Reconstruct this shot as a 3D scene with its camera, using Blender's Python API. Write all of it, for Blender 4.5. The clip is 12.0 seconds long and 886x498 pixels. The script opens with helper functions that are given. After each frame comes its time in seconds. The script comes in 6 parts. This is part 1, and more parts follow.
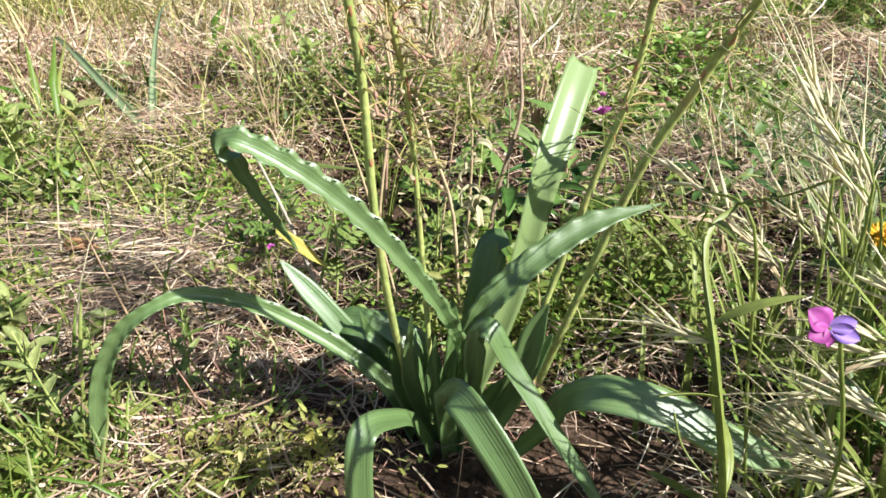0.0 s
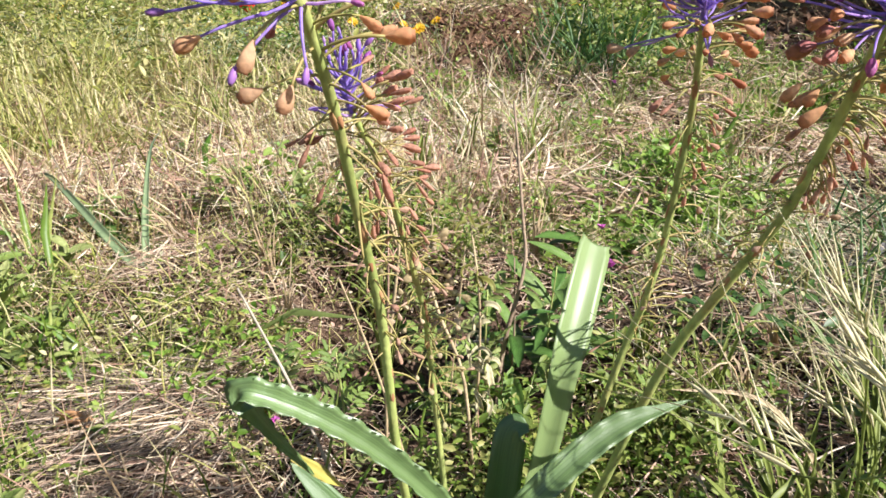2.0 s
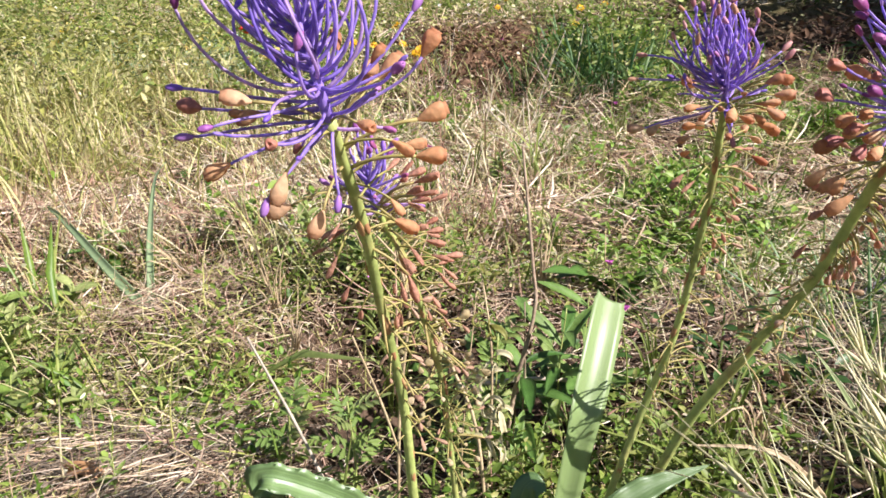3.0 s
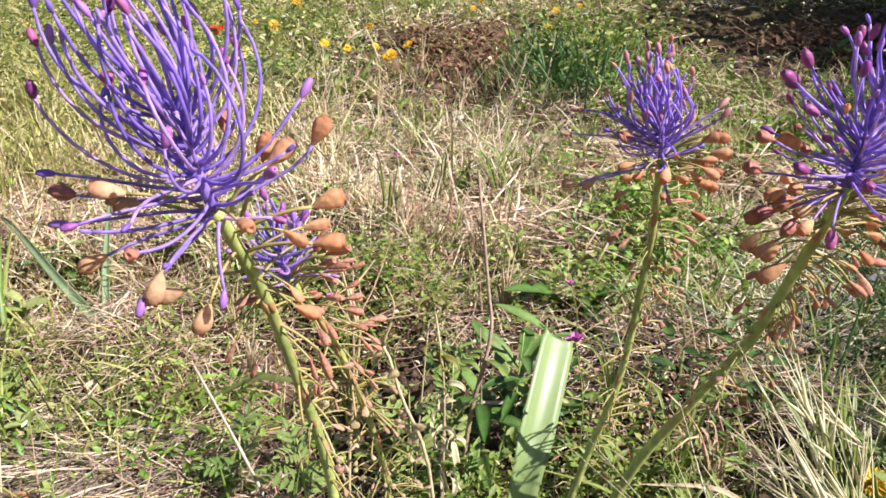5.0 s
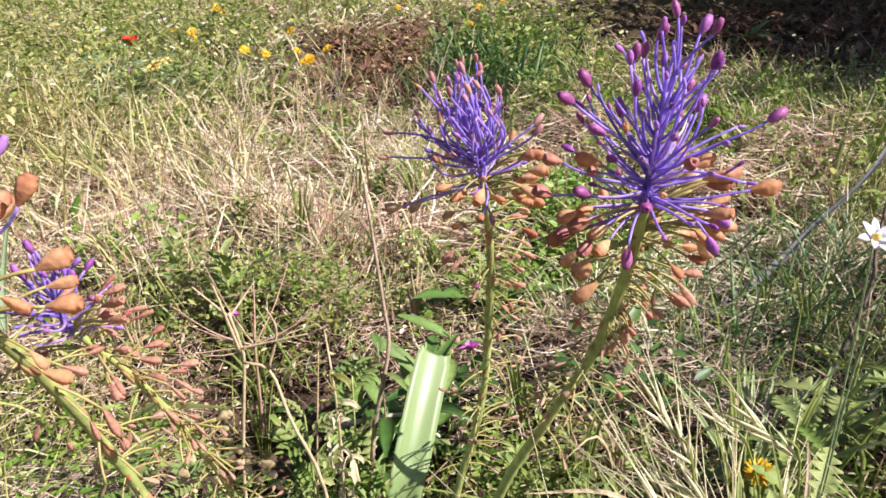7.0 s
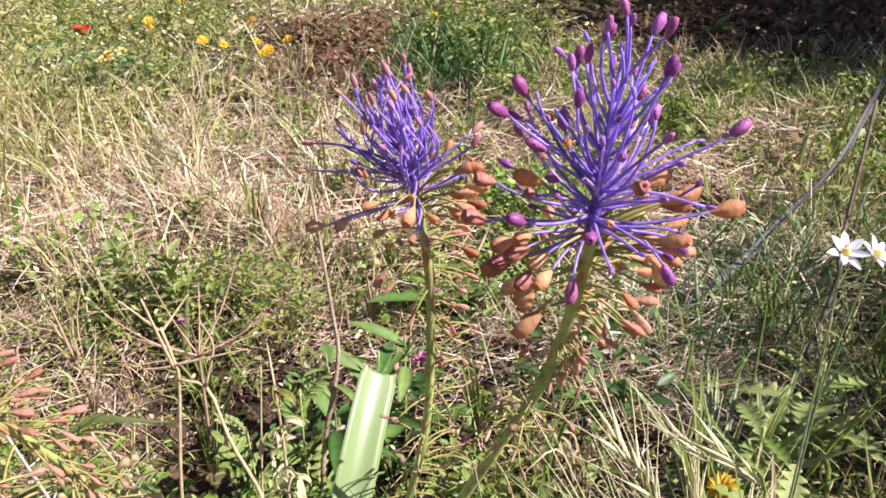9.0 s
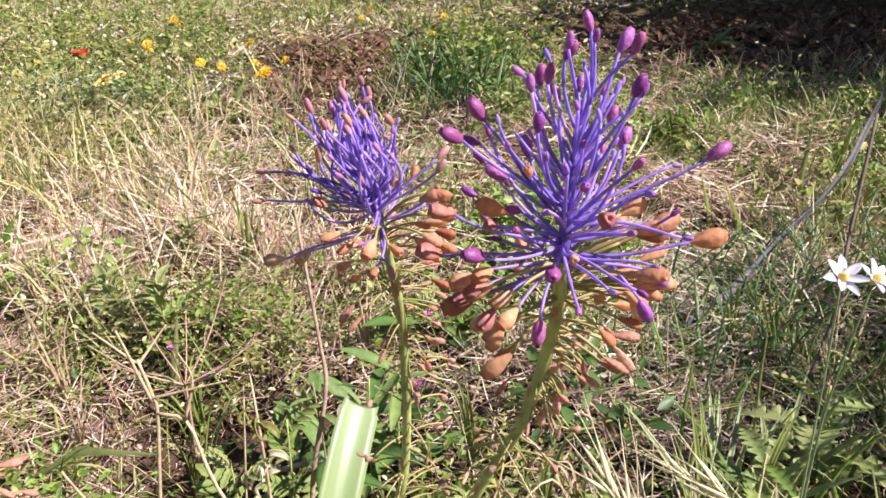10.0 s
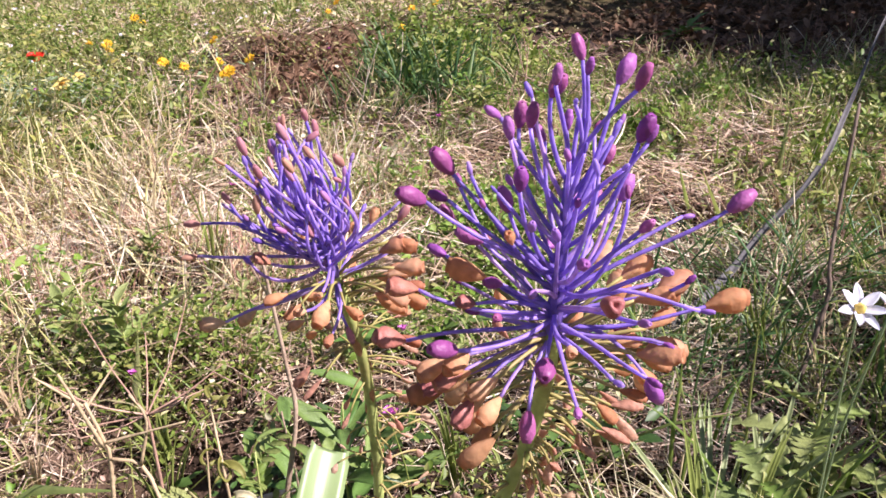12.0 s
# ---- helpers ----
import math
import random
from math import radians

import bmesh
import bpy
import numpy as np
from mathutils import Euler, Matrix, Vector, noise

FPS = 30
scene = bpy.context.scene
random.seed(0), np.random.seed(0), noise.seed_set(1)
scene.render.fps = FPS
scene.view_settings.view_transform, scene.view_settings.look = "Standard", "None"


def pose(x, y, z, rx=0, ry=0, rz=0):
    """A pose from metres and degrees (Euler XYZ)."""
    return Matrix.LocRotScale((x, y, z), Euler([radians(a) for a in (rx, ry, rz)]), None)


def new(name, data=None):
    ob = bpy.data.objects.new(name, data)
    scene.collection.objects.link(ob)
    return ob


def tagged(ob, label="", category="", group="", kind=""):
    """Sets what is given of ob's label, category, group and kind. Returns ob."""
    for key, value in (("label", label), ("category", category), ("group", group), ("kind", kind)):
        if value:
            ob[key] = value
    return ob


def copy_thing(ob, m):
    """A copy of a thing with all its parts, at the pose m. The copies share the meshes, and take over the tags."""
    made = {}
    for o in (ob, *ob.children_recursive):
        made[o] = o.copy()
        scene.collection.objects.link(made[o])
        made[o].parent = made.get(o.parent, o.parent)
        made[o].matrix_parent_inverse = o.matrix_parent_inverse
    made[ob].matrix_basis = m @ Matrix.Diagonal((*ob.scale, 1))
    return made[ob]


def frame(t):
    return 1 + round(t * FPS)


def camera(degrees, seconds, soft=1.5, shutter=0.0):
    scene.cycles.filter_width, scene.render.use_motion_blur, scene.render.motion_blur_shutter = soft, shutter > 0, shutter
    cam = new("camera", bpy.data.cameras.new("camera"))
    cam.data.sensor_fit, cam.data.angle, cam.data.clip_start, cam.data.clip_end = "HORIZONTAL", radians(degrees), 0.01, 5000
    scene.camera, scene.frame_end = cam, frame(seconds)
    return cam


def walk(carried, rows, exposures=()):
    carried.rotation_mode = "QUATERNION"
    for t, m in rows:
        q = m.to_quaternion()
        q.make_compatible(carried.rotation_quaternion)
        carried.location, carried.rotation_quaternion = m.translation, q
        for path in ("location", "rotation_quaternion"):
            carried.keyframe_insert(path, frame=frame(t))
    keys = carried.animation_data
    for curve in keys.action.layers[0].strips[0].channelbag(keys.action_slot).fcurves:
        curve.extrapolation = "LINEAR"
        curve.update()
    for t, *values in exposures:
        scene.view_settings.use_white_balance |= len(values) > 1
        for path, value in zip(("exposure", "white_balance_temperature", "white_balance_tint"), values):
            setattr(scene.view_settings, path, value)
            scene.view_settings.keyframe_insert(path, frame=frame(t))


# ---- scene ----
cam = camera(61.0, 12.0, soft=1.6)
# seconds, eye, yaw, pitch, roll
PATH = [
    (0, 0.02678, 0.02223, 0.31286, 0.658, -29.820, 0.689),
    (0.5, 0.02305, 0.03921, 0.32391, -0.234, -28.317, 0.216),
    (1, 0.01884, 0.04791, 0.33798, -0.646, -26.293, 0.319),
    (1.5, 0.01625, 0.05572, 0.35224, -0.477, -25.079, -0.509),
    (2, 0.01271, 0.06237, 0.36402, -0.483, -24.474, -1.252),
    (2.5, 0.00766, 0.06907, 0.37657, -0.760, -23.537, -1.507),
    (3, 0.00548, 0.07529, 0.38718, -0.610, -23.748, -1.841),
    (3.2, 0.00475, 0.07827, 0.39163, -0.432, -23.930, -1.855),
    (4.8, 0.01946, 0.09330, 0.40195, -2.439, -24.314, -0.627),
    (5, 0.02382, 0.09296, 0.40217, -2.397, -24.100, -0.815),
    (5.5, 0.03675, 0.09351, 0.40132, -3.356, -23.733, -0.813),
    (6, 0.05300, 0.09629, 0.40222, -5.373, -24.173, -1.598),
    (6.5, 0.06296, 0.09752, 0.40326, -6.281, -24.402, -2.189),
    (6.7, 0.06481, 0.09846, 0.40486, -6.395, -24.410, -2.300),
    (8.3, 0.07598, 0.11777, 0.41194, -7.229, -24.443, -2.561),
    (8.5, 0.07781, 0.12083, 0.41024, -7.960, -24.653, -1.648),
    (9, 0.08263, 0.12709, 0.40455, -9.056, -25.183, -1.739),
    (9.5, 0.08881, 0.13194, 0.40294, -8.527, -25.035, -2.727),
    (10, 0.09556, 0.13958, 0.40204, -8.679, -23.837, -2.650),
    (10.5, 0.09437, 0.15320, 0.39965, -10.016, -24.370, -2.517),
    (11, 0.09687, 0.16335, 0.39931, -10.588, -25.066, -3.608),
    (11.5, 0.10028, 0.17103, 0.39467, -10.581, -24.715, -3.580),
    (12, 0.10401, 0.17238, 0.40363, -10.576, -24.642, -3.723),
]
walk(cam, [(t, pose(x, y, z, 90 + pitch, 0, yaw) @ pose(0, 0, 0, 0, 0, roll)) for t, x, y, z, yaw, pitch, roll in PATH],
     exposures=[(0, 1.05, 6190, 10), (3, 0.96, 6270, 16), (6, 0.97, 6250, 18), (12, 1.02, 6220, 28)])

# ---- light ----
SUN = Vector((0.67, -0.34, 0.66)).normalized()
world = bpy.data.worlds.new("sky")
scene.world = world
world.use_nodes = True
wn = world.node_tree.nodes
sky = wn.new("ShaderNodeTexSky")
sky.sky_type, sky.sun_disc = "NISHITA", False
sky.sun_elevation = math.asin(SUN.z)
sky.sun_rotation = math.atan2(SUN.x, SUN.y)
world.node_tree.links.new(sky.outputs[0], wn["Background"].inputs[0])
wn["Background"].inputs[1].default_value = 0.05
sun_data = bpy.data.lights.new("sun", "SUN")
sun_data.energy, sun_data.angle, sun_data.color = 5.0, radians(0.55), (1.0, 0.955, 0.90)
sun = new("sun", sun_data)
sun.rotation_euler = SUN.to_track_quat("Z", "Y").to_euler()

rng = np.random.default_rng(7)


# ---- materials ----
def node(tree, kind, **values):
    n = tree.nodes.new(kind)
    for key, value in values.items():
        n.inputs[key].default_value = value
    return n


def surface(name, colours, rough=0.6, clear=0.0, grain=300.0, amount=0.35, bump=0.0, per="island", spec=0.4, along=None, streak=None, attribute=""):
    """A plant or soil surface: colours spread over the pieces by chance, a grain at two scales, and light let through by clear."""
    m = bpy.data.materials.new(name)
    m.use_nodes = True
    t = m.node_tree
    link = t.links.new
    bsdf = t.nodes["Principled BSDF"]
    bsdf.inputs["Roughness"].default_value = rough
    bsdf.inputs["Specular IOR Level"].default_value = spec
    ramp = t.nodes.new("ShaderNodeValToRGB")
    e = ramp.color_ramp.elements
    for i, c in enumerate(colours):
        at = i / max(1, len(colours) - 1)
        el = e[i] if i < 2 else e.new(at)
        el.position, el.color = at, (*c, 1)
    if len(colours) == 1:
        e[1].color = (*colours[0], 1)
    coord = t.nodes.new("ShaderNodeTexCoord")
    if per == "island":
        g = t.nodes.new("ShaderNodeNewGeometry")
        link(g.outputs["Random Per Island"], ramp.inputs[0])
    elif per == "object":
        g = t.nodes.new("ShaderNodeObjectInfo")
        link(g.outputs["Random"], ramp.inputs[0])
    else:
        big = node(t, "ShaderNodeTexNoise", Scale=per, Detail=6.0, Roughness=0.65)
        link(coord.outputs["Object"], big.inputs["Vector"])
        spread = node(t, "ShaderNodeMapRange", **{"From Min": 0.3, "From Max": 0.7})
        link(big.outputs[0], spread.inputs[0])
        link(spread.outputs[0], ramp.inputs[0])
    fine = node(t, "ShaderNodeTexNoise", Scale=grain, Detail=4.0)
    if streak:
        mp = t.nodes.new("ShaderNodeMapping")
        mp.inputs["Scale"].default_value = streak
        if attribute:
            own = t.nodes.new("ShaderNodeAttribute")
            own.attribute_name = attribute
            link(own.outputs["Vector"], mp.inputs[0])
        else:
            link(coord.outputs["Object"], mp.inputs[0])
        link(mp.outputs[0], fine.inputs["Vector"])
    else:
        link(coord.outputs["Object"], fine.inputs["Vector"])
    coarse = node(t, "ShaderNodeTexNoise", Scale=grain * 0.13, Detail=3.0)
    link(coord.outputs["Object"], coarse.inputs["Vector"])
    both = node(t, "ShaderNodeMath")
    both.operation = "ADD"
    link(fine.outputs[0], both.inputs[0])
    link(coarse.outputs[0], both.inputs[1])
    scale = node(t, "ShaderNodeMapRange", **{"From Min": 0.6, "From Max": 1.4, "To Min": 1 - amount, "To Max": 1 + amount})
    link(both.outputs[0], scale.inputs[0])
    mul = t.nodes.new("ShaderNodeVectorMath")
    mul.operation = "SCALE"
    link(scale.outputs[0], mul.inputs["Scale"])
    colour = ramp.outputs[0]
    if along:
        # a second colour that comes in along the piece's own length
        end, lo, hi = along
        sep = t.nodes.new("ShaderNodeSeparateXYZ")
        link(coord.outputs["Object"], sep.inputs[0])
        fall = node(t, "ShaderNodeMapRange", **{"From Min": lo, "From Max": hi})
        link(sep.outputs[2], fall.inputs[0])
        mix = t.nodes.new("ShaderNodeMix")
        mix.data_type = "RGBA"
        link(fall.outputs[0], mix.inputs["Factor"])
        link(colour, mix.inputs["A"])
        mix.inputs["B"].default_value = (*end, 1)
        colour = mix.outputs["Result"]
    link(colour, mul.inputs[0])
    link(mul.outputs[0], bsdf.inputs["Base Color"])
    if bump:
        b = node(t, "ShaderNodeBump", Strength=bump, Distance=0.002)
        link(both.outputs[0], b.inputs["Height"])
        link(b.outputs[0], bsdf.inputs["Normal"])
    if clear:
        tr = t.nodes.new("ShaderNodeBsdfTranslucent")
        link(mul.outputs[0], tr.inputs[0])
        mx = node(t, "ShaderNodeMixShader", Fac=clear)
        link(bsdf.outputs[0], mx.inputs[1])
        link(tr.outputs[0], mx.inputs[2])
        link(mx.outputs[0], t.nodes["Material Output"].inputs[0])
    return m


SOIL = surface("soil", [(0.032, 0.02, 0.013), (0.08, 0.052, 0.034), (0.16, 0.108, 0.074)], 0.95, grain=260, amount=0.6, bump=1.0, per=14.0, spec=0.1)
# the darkest straw tones also stand in for shaded gaps in the litter
STRAW = surface("straw", [(0.10, 0.056, 0.038), (0.50, 0.37, 0.24), (0.22, 0.125, 0.085), (0.72, 0.57, 0.41), (0.40, 0.23, 0.165), (0.86, 0.76, 0.58), (0.60, 0.45, 0.25), (0.14, 0.075, 0.052)], 0.55, 0.15, 400, 0.3)
HAY = surface("standing_straw", [(0.38, 0.34, 0.12), (0.68, 0.60, 0.30), (0.44, 0.29, 0.17), (0.78, 0.70, 0.44), (0.50, 0.49, 0.17)], 0.55, 0.25, 400, 0.25)
REDTWIG = surface("red_brown_stalk", [(0.24, 0.12, 0.08), (0.40, 0.24, 0.16), (0.32, 0.17, 0.12), (0.50, 0.36, 0.24)], 0.7, 0.05, 400, 0.3)
GRASS = surface("grass_blade", [(0.07, 0.155, 0.014), (0.20, 0.29, 0.045), (0.36, 0.395, 0.11), (0.12, 0.215, 0.028), (0.43, 0.43, 0.18)], 0.42, 0.38, 300, 0.25)
BLUEGRASS = surface("grey_green_blade", [(0.035, 0.10, 0.025), (0.08, 0.17, 0.045), (0.18, 0.27, 0.09)], 0.45, 0.3, 300, 0.25)
HERB = surface("herb_leaf", [(0.06, 0.13, 0.012), (0.17, 0.26, 0.035), (0.28, 0.36, 0.07), (0.44, 0.43, 0.14), (0.10, 0.175, 0.02), (0.23, 0.28, 0.06)], 0.5, 0.38, 500, 0.25)
FRESH = surface("fresh_herb_leaf", [(0.09, 0.20, 0.02), (0.22, 0.36, 0.05), (0.34, 0.45, 0.10), (0.14, 0.27, 0.04)], 0.45, 0.38, 400, 0.25)
# the darkest greens stand in for shade inside the herb clumps
LIME = surface("yellow_green_leaf", [(0.22, 0.25, 0.05), (0.46, 0.46, 0.12), (0.07, 0.11, 0.02), (0.42, 0.36, 0.10), (0.12, 0.17, 0.03), (0.60, 0.55, 0.24), (0.06, 0.09, 0.02)], 0.5, 0.4, 500, 0.25)
GOLDGRASS = surface("golden_grass_blade", [(0.40, 0.42, 0.10), (0.62, 0.58, 0.20), (0.26, 0.31, 0.06), (0.70, 0.64, 0.32), (0.34, 0.36, 0.08)], 0.45, 0.38, 300, 0.25)
PALEGRASS = surface("pale_grass_blade", [(0.26, 0.36, 0.12), (0.42, 0.48, 0.24), (0.20, 0.30, 0.08)], 0.4, 0.35, 300, 0.25)
CREAMLEAF = surface("cream_withered_leaf", [(0.62, 0.55, 0.30), (0.72, 0.66, 0.42), (0.50, 0.44, 0.20)], 0.55, 0.35, 300, 0.3)
WEED = surface("weed_leaf", [(0.07, 0.16, 0.03), (0.15, 0.27, 0.06), (0.27, 0.37, 0.10), (0.11, 0.21, 0.05)], 0.42, 0.35, 60, 0.3, 0.3, per="object")
# herb leaf with shade put into its green
SHADY = surface("shade_dark_herb_leaf", [(0.03, 0.075, 0.015), (0.07, 0.14, 0.03), (0.13, 0.21, 0.05)], 0.45, 0.25, 300, 0.25)
LIGHTWEED = surface("light_weed_leaf", [(0.18, 0.28, 0.05), (0.30, 0.37, 0.10), (0.38, 0.42, 0.15), (0.14, 0.23, 0.05)], 0.45, 0.35, 60, 0.3, 0.3, per="object")
PALEBLADE = surface("pale_blade", [(0.22, 0.31, 0.15), (0.30, 0.38, 0.20)], 0.4, 0.3, 200, 0.25, per="object")
BROAD = surface("hyacinth_leaf", [(0.14, 0.25, 0.07), (0.22, 0.34, 0.12)], 0.42, 0.36, 60, 0.36, 0.3, per="object", spec=0.9, streak=(0.16, 0.02, 1.0), attribute="blade")
waxy = BROAD.node_tree.nodes["Principled BSDF"].inputs
waxy["Coat Weight"].default_value, waxy["Coat Roughness"].default_value, waxy["Coat IOR"].default_value = 0.75, 0.36, 1.65
# lighter copy of the hyacinth leaf, with sunlight put into its colour
LITLEAF = surface("sunlit_hyacinth_leaf", [(0.34, 0.46, 0.18), (0.37, 0.48, 0.20)], 0.42, 0.45, 60, 0.05, 0.06, per="object", spec=0.9, streak=(0.10, 0.02, 1.0), attribute="blade")
PALE = surface("withered_leaf", [(0.42, 0.41, 0.08), (0.55, 0.47, 0.12)], 0.5, 0.3, 120, 0.3, per="object")
STEM = surface("flower_stem", [(0.30, 0.37, 0.10), (0.42, 0.48, 0.15), (0.40, 0.34, 0.12)], 0.5, 0.1, 220, 0.35, 0.3, per=40.0)
SCAR = surface("dry_bract", [(0.36, 0.17, 0.08), (0.46, 0.26, 0.12)], 0.6, 0.0, 300, 0.3, per="object")
STALK = surface("pale_stalk", [(0.38, 0.34, 0.10), (0.46, 0.36, 0.14)], 0.5, 0.2, 400, 0.2, per="object")
POD = surface("brown_flower", [(0.56, 0.24, 0.11), (0.82, 0.50, 0.26), (0.70, 0.36, 0.17), (0.86, 0.60, 0.36), (0.48, 0.18, 0.10)], 0.6, 0.40, 500, 0.32, 0.2, per="object", spec=0.2, along=((0.50, 0.21, 0.11), 0.004, 0.0095))
DRYPOD = surface("dried_flower", [(0.44, 0.25, 0.16), (0.60, 0.40, 0.27), (0.36, 0.18, 0.12), (0.50, 0.34, 0.20)], 0.65, 0.25, 500, 0.3, 0.3, per="object")
BUFFPOD = surface("buff_capsule", [(0.56, 0.42, 0.25), (0.66, 0.54, 0.34), (0.46, 0.36, 0.18), (0.52, 0.50, 0.26)], 0.6, 0.35, 500, 0.35, 0.2, per="object", spec=0.2)
REDPOD = surface("red_brown_flower", [(0.46, 0.20, 0.13), (0.64, 0.35, 0.24), (0.54, 0.27, 0.18), (0.70, 0.44, 0.30)], 0.6, 0.38, 600, 0.5, 0.3, per="object", spec=0.2)
MAUVEPOD = surface("mauve_flower", [(0.42, 0.13, 0.14), (0.56, 0.24, 0.15)], 0.5, 0.25, 500, 0.3, 0.3, per="object", along=((0.30, 0.09, 0.09), 0.005, 0.0115))
VIOLET = surface("violet_stalk", [(0.27, 0.17, 0.64), (0.54, 0.38, 0.86), (0.37, 0.24, 0.74), (0.68, 0.46, 0.78)], 0.42, 0.45, 300, 0.45, 0.3, per="object", spec=0.5)
BUD = surface("magenta_bud", [(0.33, 0.08, 0.36), (0.52, 0.20, 0.56), (0.48, 0.13, 0.30), (0.27, 0.06, 0.27)], 0.45, 0.3, 500, 0.35, 0.3, per="object", along=((0.26, 0.13, 0.50), 0.0, -0.004))
VBUD = surface("violet_bud", [(0.24, 0.12, 0.60), (0.40, 0.20, 0.62), (0.48, 0.22, 0.45)], 0.45, 0.25, 500, 0.25, per="object")
RUSTBUD = surface("faded_bud", [(0.50, 0.20, 0.28), (0.62, 0.34, 0.20), (0.45, 0.18, 0.45)], 0.5, 0.25, 500, 0.25, per="object")
TWIG = surface("dry_twig", [(0.26, 0.18, 0.12), (0.42, 0.32, 0.22)], 0.8, 0.0, 400, 0.35, 0.4, per=60.0)
TANTWIG = surface("tan_twig", [(0.40, 0.29, 0.16), (0.56, 0.44, 0.26)], 0.7, 0.0, 400, 0.35, 0.3, per=60.0)
PINKTWIG = surface("red_brown_twig", [(0.34, 0.19, 0.13), (0.50, 0.33, 0.23)], 0.7, 0.0, 400, 0.35, 0.3, per=60.0)
FLECK = surface("pale_seed_head", [(0.62, 0.57, 0.30), (0.50, 0.48, 0.20), (0.74, 0.70, 0.50)], 0.5, 0.3, 400, 0.2)
# brown litter with the shade of the far soil put into its colour
SHADELITTER = surface("shade_brown_litter", [(0.10, 0.055, 0.03), (0.22, 0.125, 0.07), (0.15, 0.08, 0.045), (0.32, 0.20, 0.12), (0.07, 0.04, 0.025)], 0.7, 0.1, 300, 0.35, spec=0.2)
BLEACHED = surface("bleached_straw", [(0.62, 0.52, 0.36), (0.80, 0.72, 0.54), (0.70, 0.58, 0.42), (0.55, 0.50, 0.26), (0.86, 0.80, 0.64)], 0.5, 0.25, 400, 0.2)
GREYSTRAW = surface("grey_straw", [(0.10, 0.075, 0.055), (0.24, 0.19, 0.14), (0.16, 0.115, 0.08), (0.40, 0.34, 0.26), (0.07, 0.05, 0.035)], 0.7, 0.05, 400, 0.3, spec=0.2)
STRAWSTICK = surface("bleached_stick", [(0.36, 0.30, 0.22), (0.50, 0.43, 0.33)], 0.7, 0.0, 300, 0.3, 0.3, per=50.0)
GREY = surface("grey_dead_leaf", [(0.06, 0.056, 0.055), (0.15, 0.145, 0.14)], 0.7, 0.1, 200, 0.35, 0.4, per=30.0)
AWN = surface("awn", [(0.60, 0.57, 0.28), (0.78, 0.70, 0.45), (0.48, 0.50, 0.18)], 0.4, 0.25, 400, 0.2)
YELLOW = surface("yellow_petal", [(0.78, 0.44, 0.01), (0.82, 0.56, 0.03)], 0.5, 0.3, 400, 0.15, per="object")
CREAM = surface("cream_petal", [(0.82, 0.62, 0.14), (0.86, 0.72, 0.25)], 0.5, 0.3, 400, 0.15, per="object")
ORANGE = surface("flower_centre", [(0.62, 0.27, 0.01)], 0.7, 0.0, 900, 0.35, 0.5, per="object")
RED = surface("poppy_petal", [(0.72, 0.03, 0.02), (0.80, 0.07, 0.03)], 0.5, 0.35, 300, 0.2, per="object")
WHITE = surface("white_petal", [(0.80, 0.80, 0.86)], 0.5, 0.3, 400, 0.08, per="object")
PINK = surface("pink_petal", [(0.62, 0.10, 0.45), (0.70, 0.22, 0.58)], 0.5, 0.3, 400, 0.2, per="object")
MAGENTA = surface("vetch_banner", [(0.46, 0.09, 0.36)], 0.5, 0.4, 300, 0.35, per="object")
LILAC = surface("vetch_wing", [(0.44, 0.28, 0.72)], 0.5, 0.4, 300, 0.3, per="object")
BARK = surface("bark", [(0.10, 0.07, 0.05), (0.20, 0.15, 0.11)], 0.9, 0.0, 60, 0.5, 0.8, per=12.0)
GLAUCOUS = surface("blue_green_leaf", [(0.16, 0.26, 0.13), (0.30, 0.40, 0.24), (0.44, 0.50, 0.34), (0.12, 0.20, 0.09)], 0.5, 0.3, 400, 0.25)
DARKLEAF = surface("shrub_leaf", [(0.03, 0.06, 0.015), (0.06, 0.10, 0.03), (0.09, 0.13, 0.04)], 0.5, 0.2, 100, 0.25)


def grown_over(m, colours, near, far):
    """Lets a soil pass into the colours of a distant sward between two distances from the clump."""
    t = m.node_tree
    link = t.links.new
    mul = [n for n in t.nodes if n.bl_idname == "ShaderNodeVectorMath"][0]
    soil = mul.inputs[0].links[0].from_socket
    coord = t.nodes.new("ShaderNodeTexCoord")
    noise = node(t, "ShaderNodeTexNoise", Scale=4.0, Detail=8.0, Roughness=0.75)
    link(coord.outputs["Object"], noise.inputs["Vector"])
    ramp = t.nodes.new("ShaderNodeValToRGB")
    for i, c in enumerate(colours):
        at = 0.3 + 0.4 * i / (len(colours) - 1)
        el = ramp.color_ramp.elements[i] if i < 2 else ramp.color_ramp.elements.new(at)
        el.position, el.color = at, (*c, 1)
    link(noise.outputs[0], ramp.inputs[0])
    reach = t.nodes.new("ShaderNodeVectorMath")
    reach.operation = "LENGTH"
    link(coord.outputs["Object"], reach.inputs[0])
    fall = node(t, "ShaderNodeMapRange", **{"From Min": near, "From Max": far})
    link(reach.outputs["Value"], fall.inputs[0])
    mix = t.nodes.new("ShaderNodeMix")
    mix.data_type = "RGBA"
    link(fall.outputs[0], mix.inputs["Factor"])
    link(soil, mix.inputs["A"])
    link(ramp.outputs[0], mix.inputs["B"])
    link(mix.outputs["Result"], mul.inputs[0])


grown_over(SOIL, [(0.06, 0.07, 0.02), (0.15, 0.13, 0.055), (0.12, 0.125, 0.035), (0.22, 0.17, 0.09)], 2.6, 5.0)


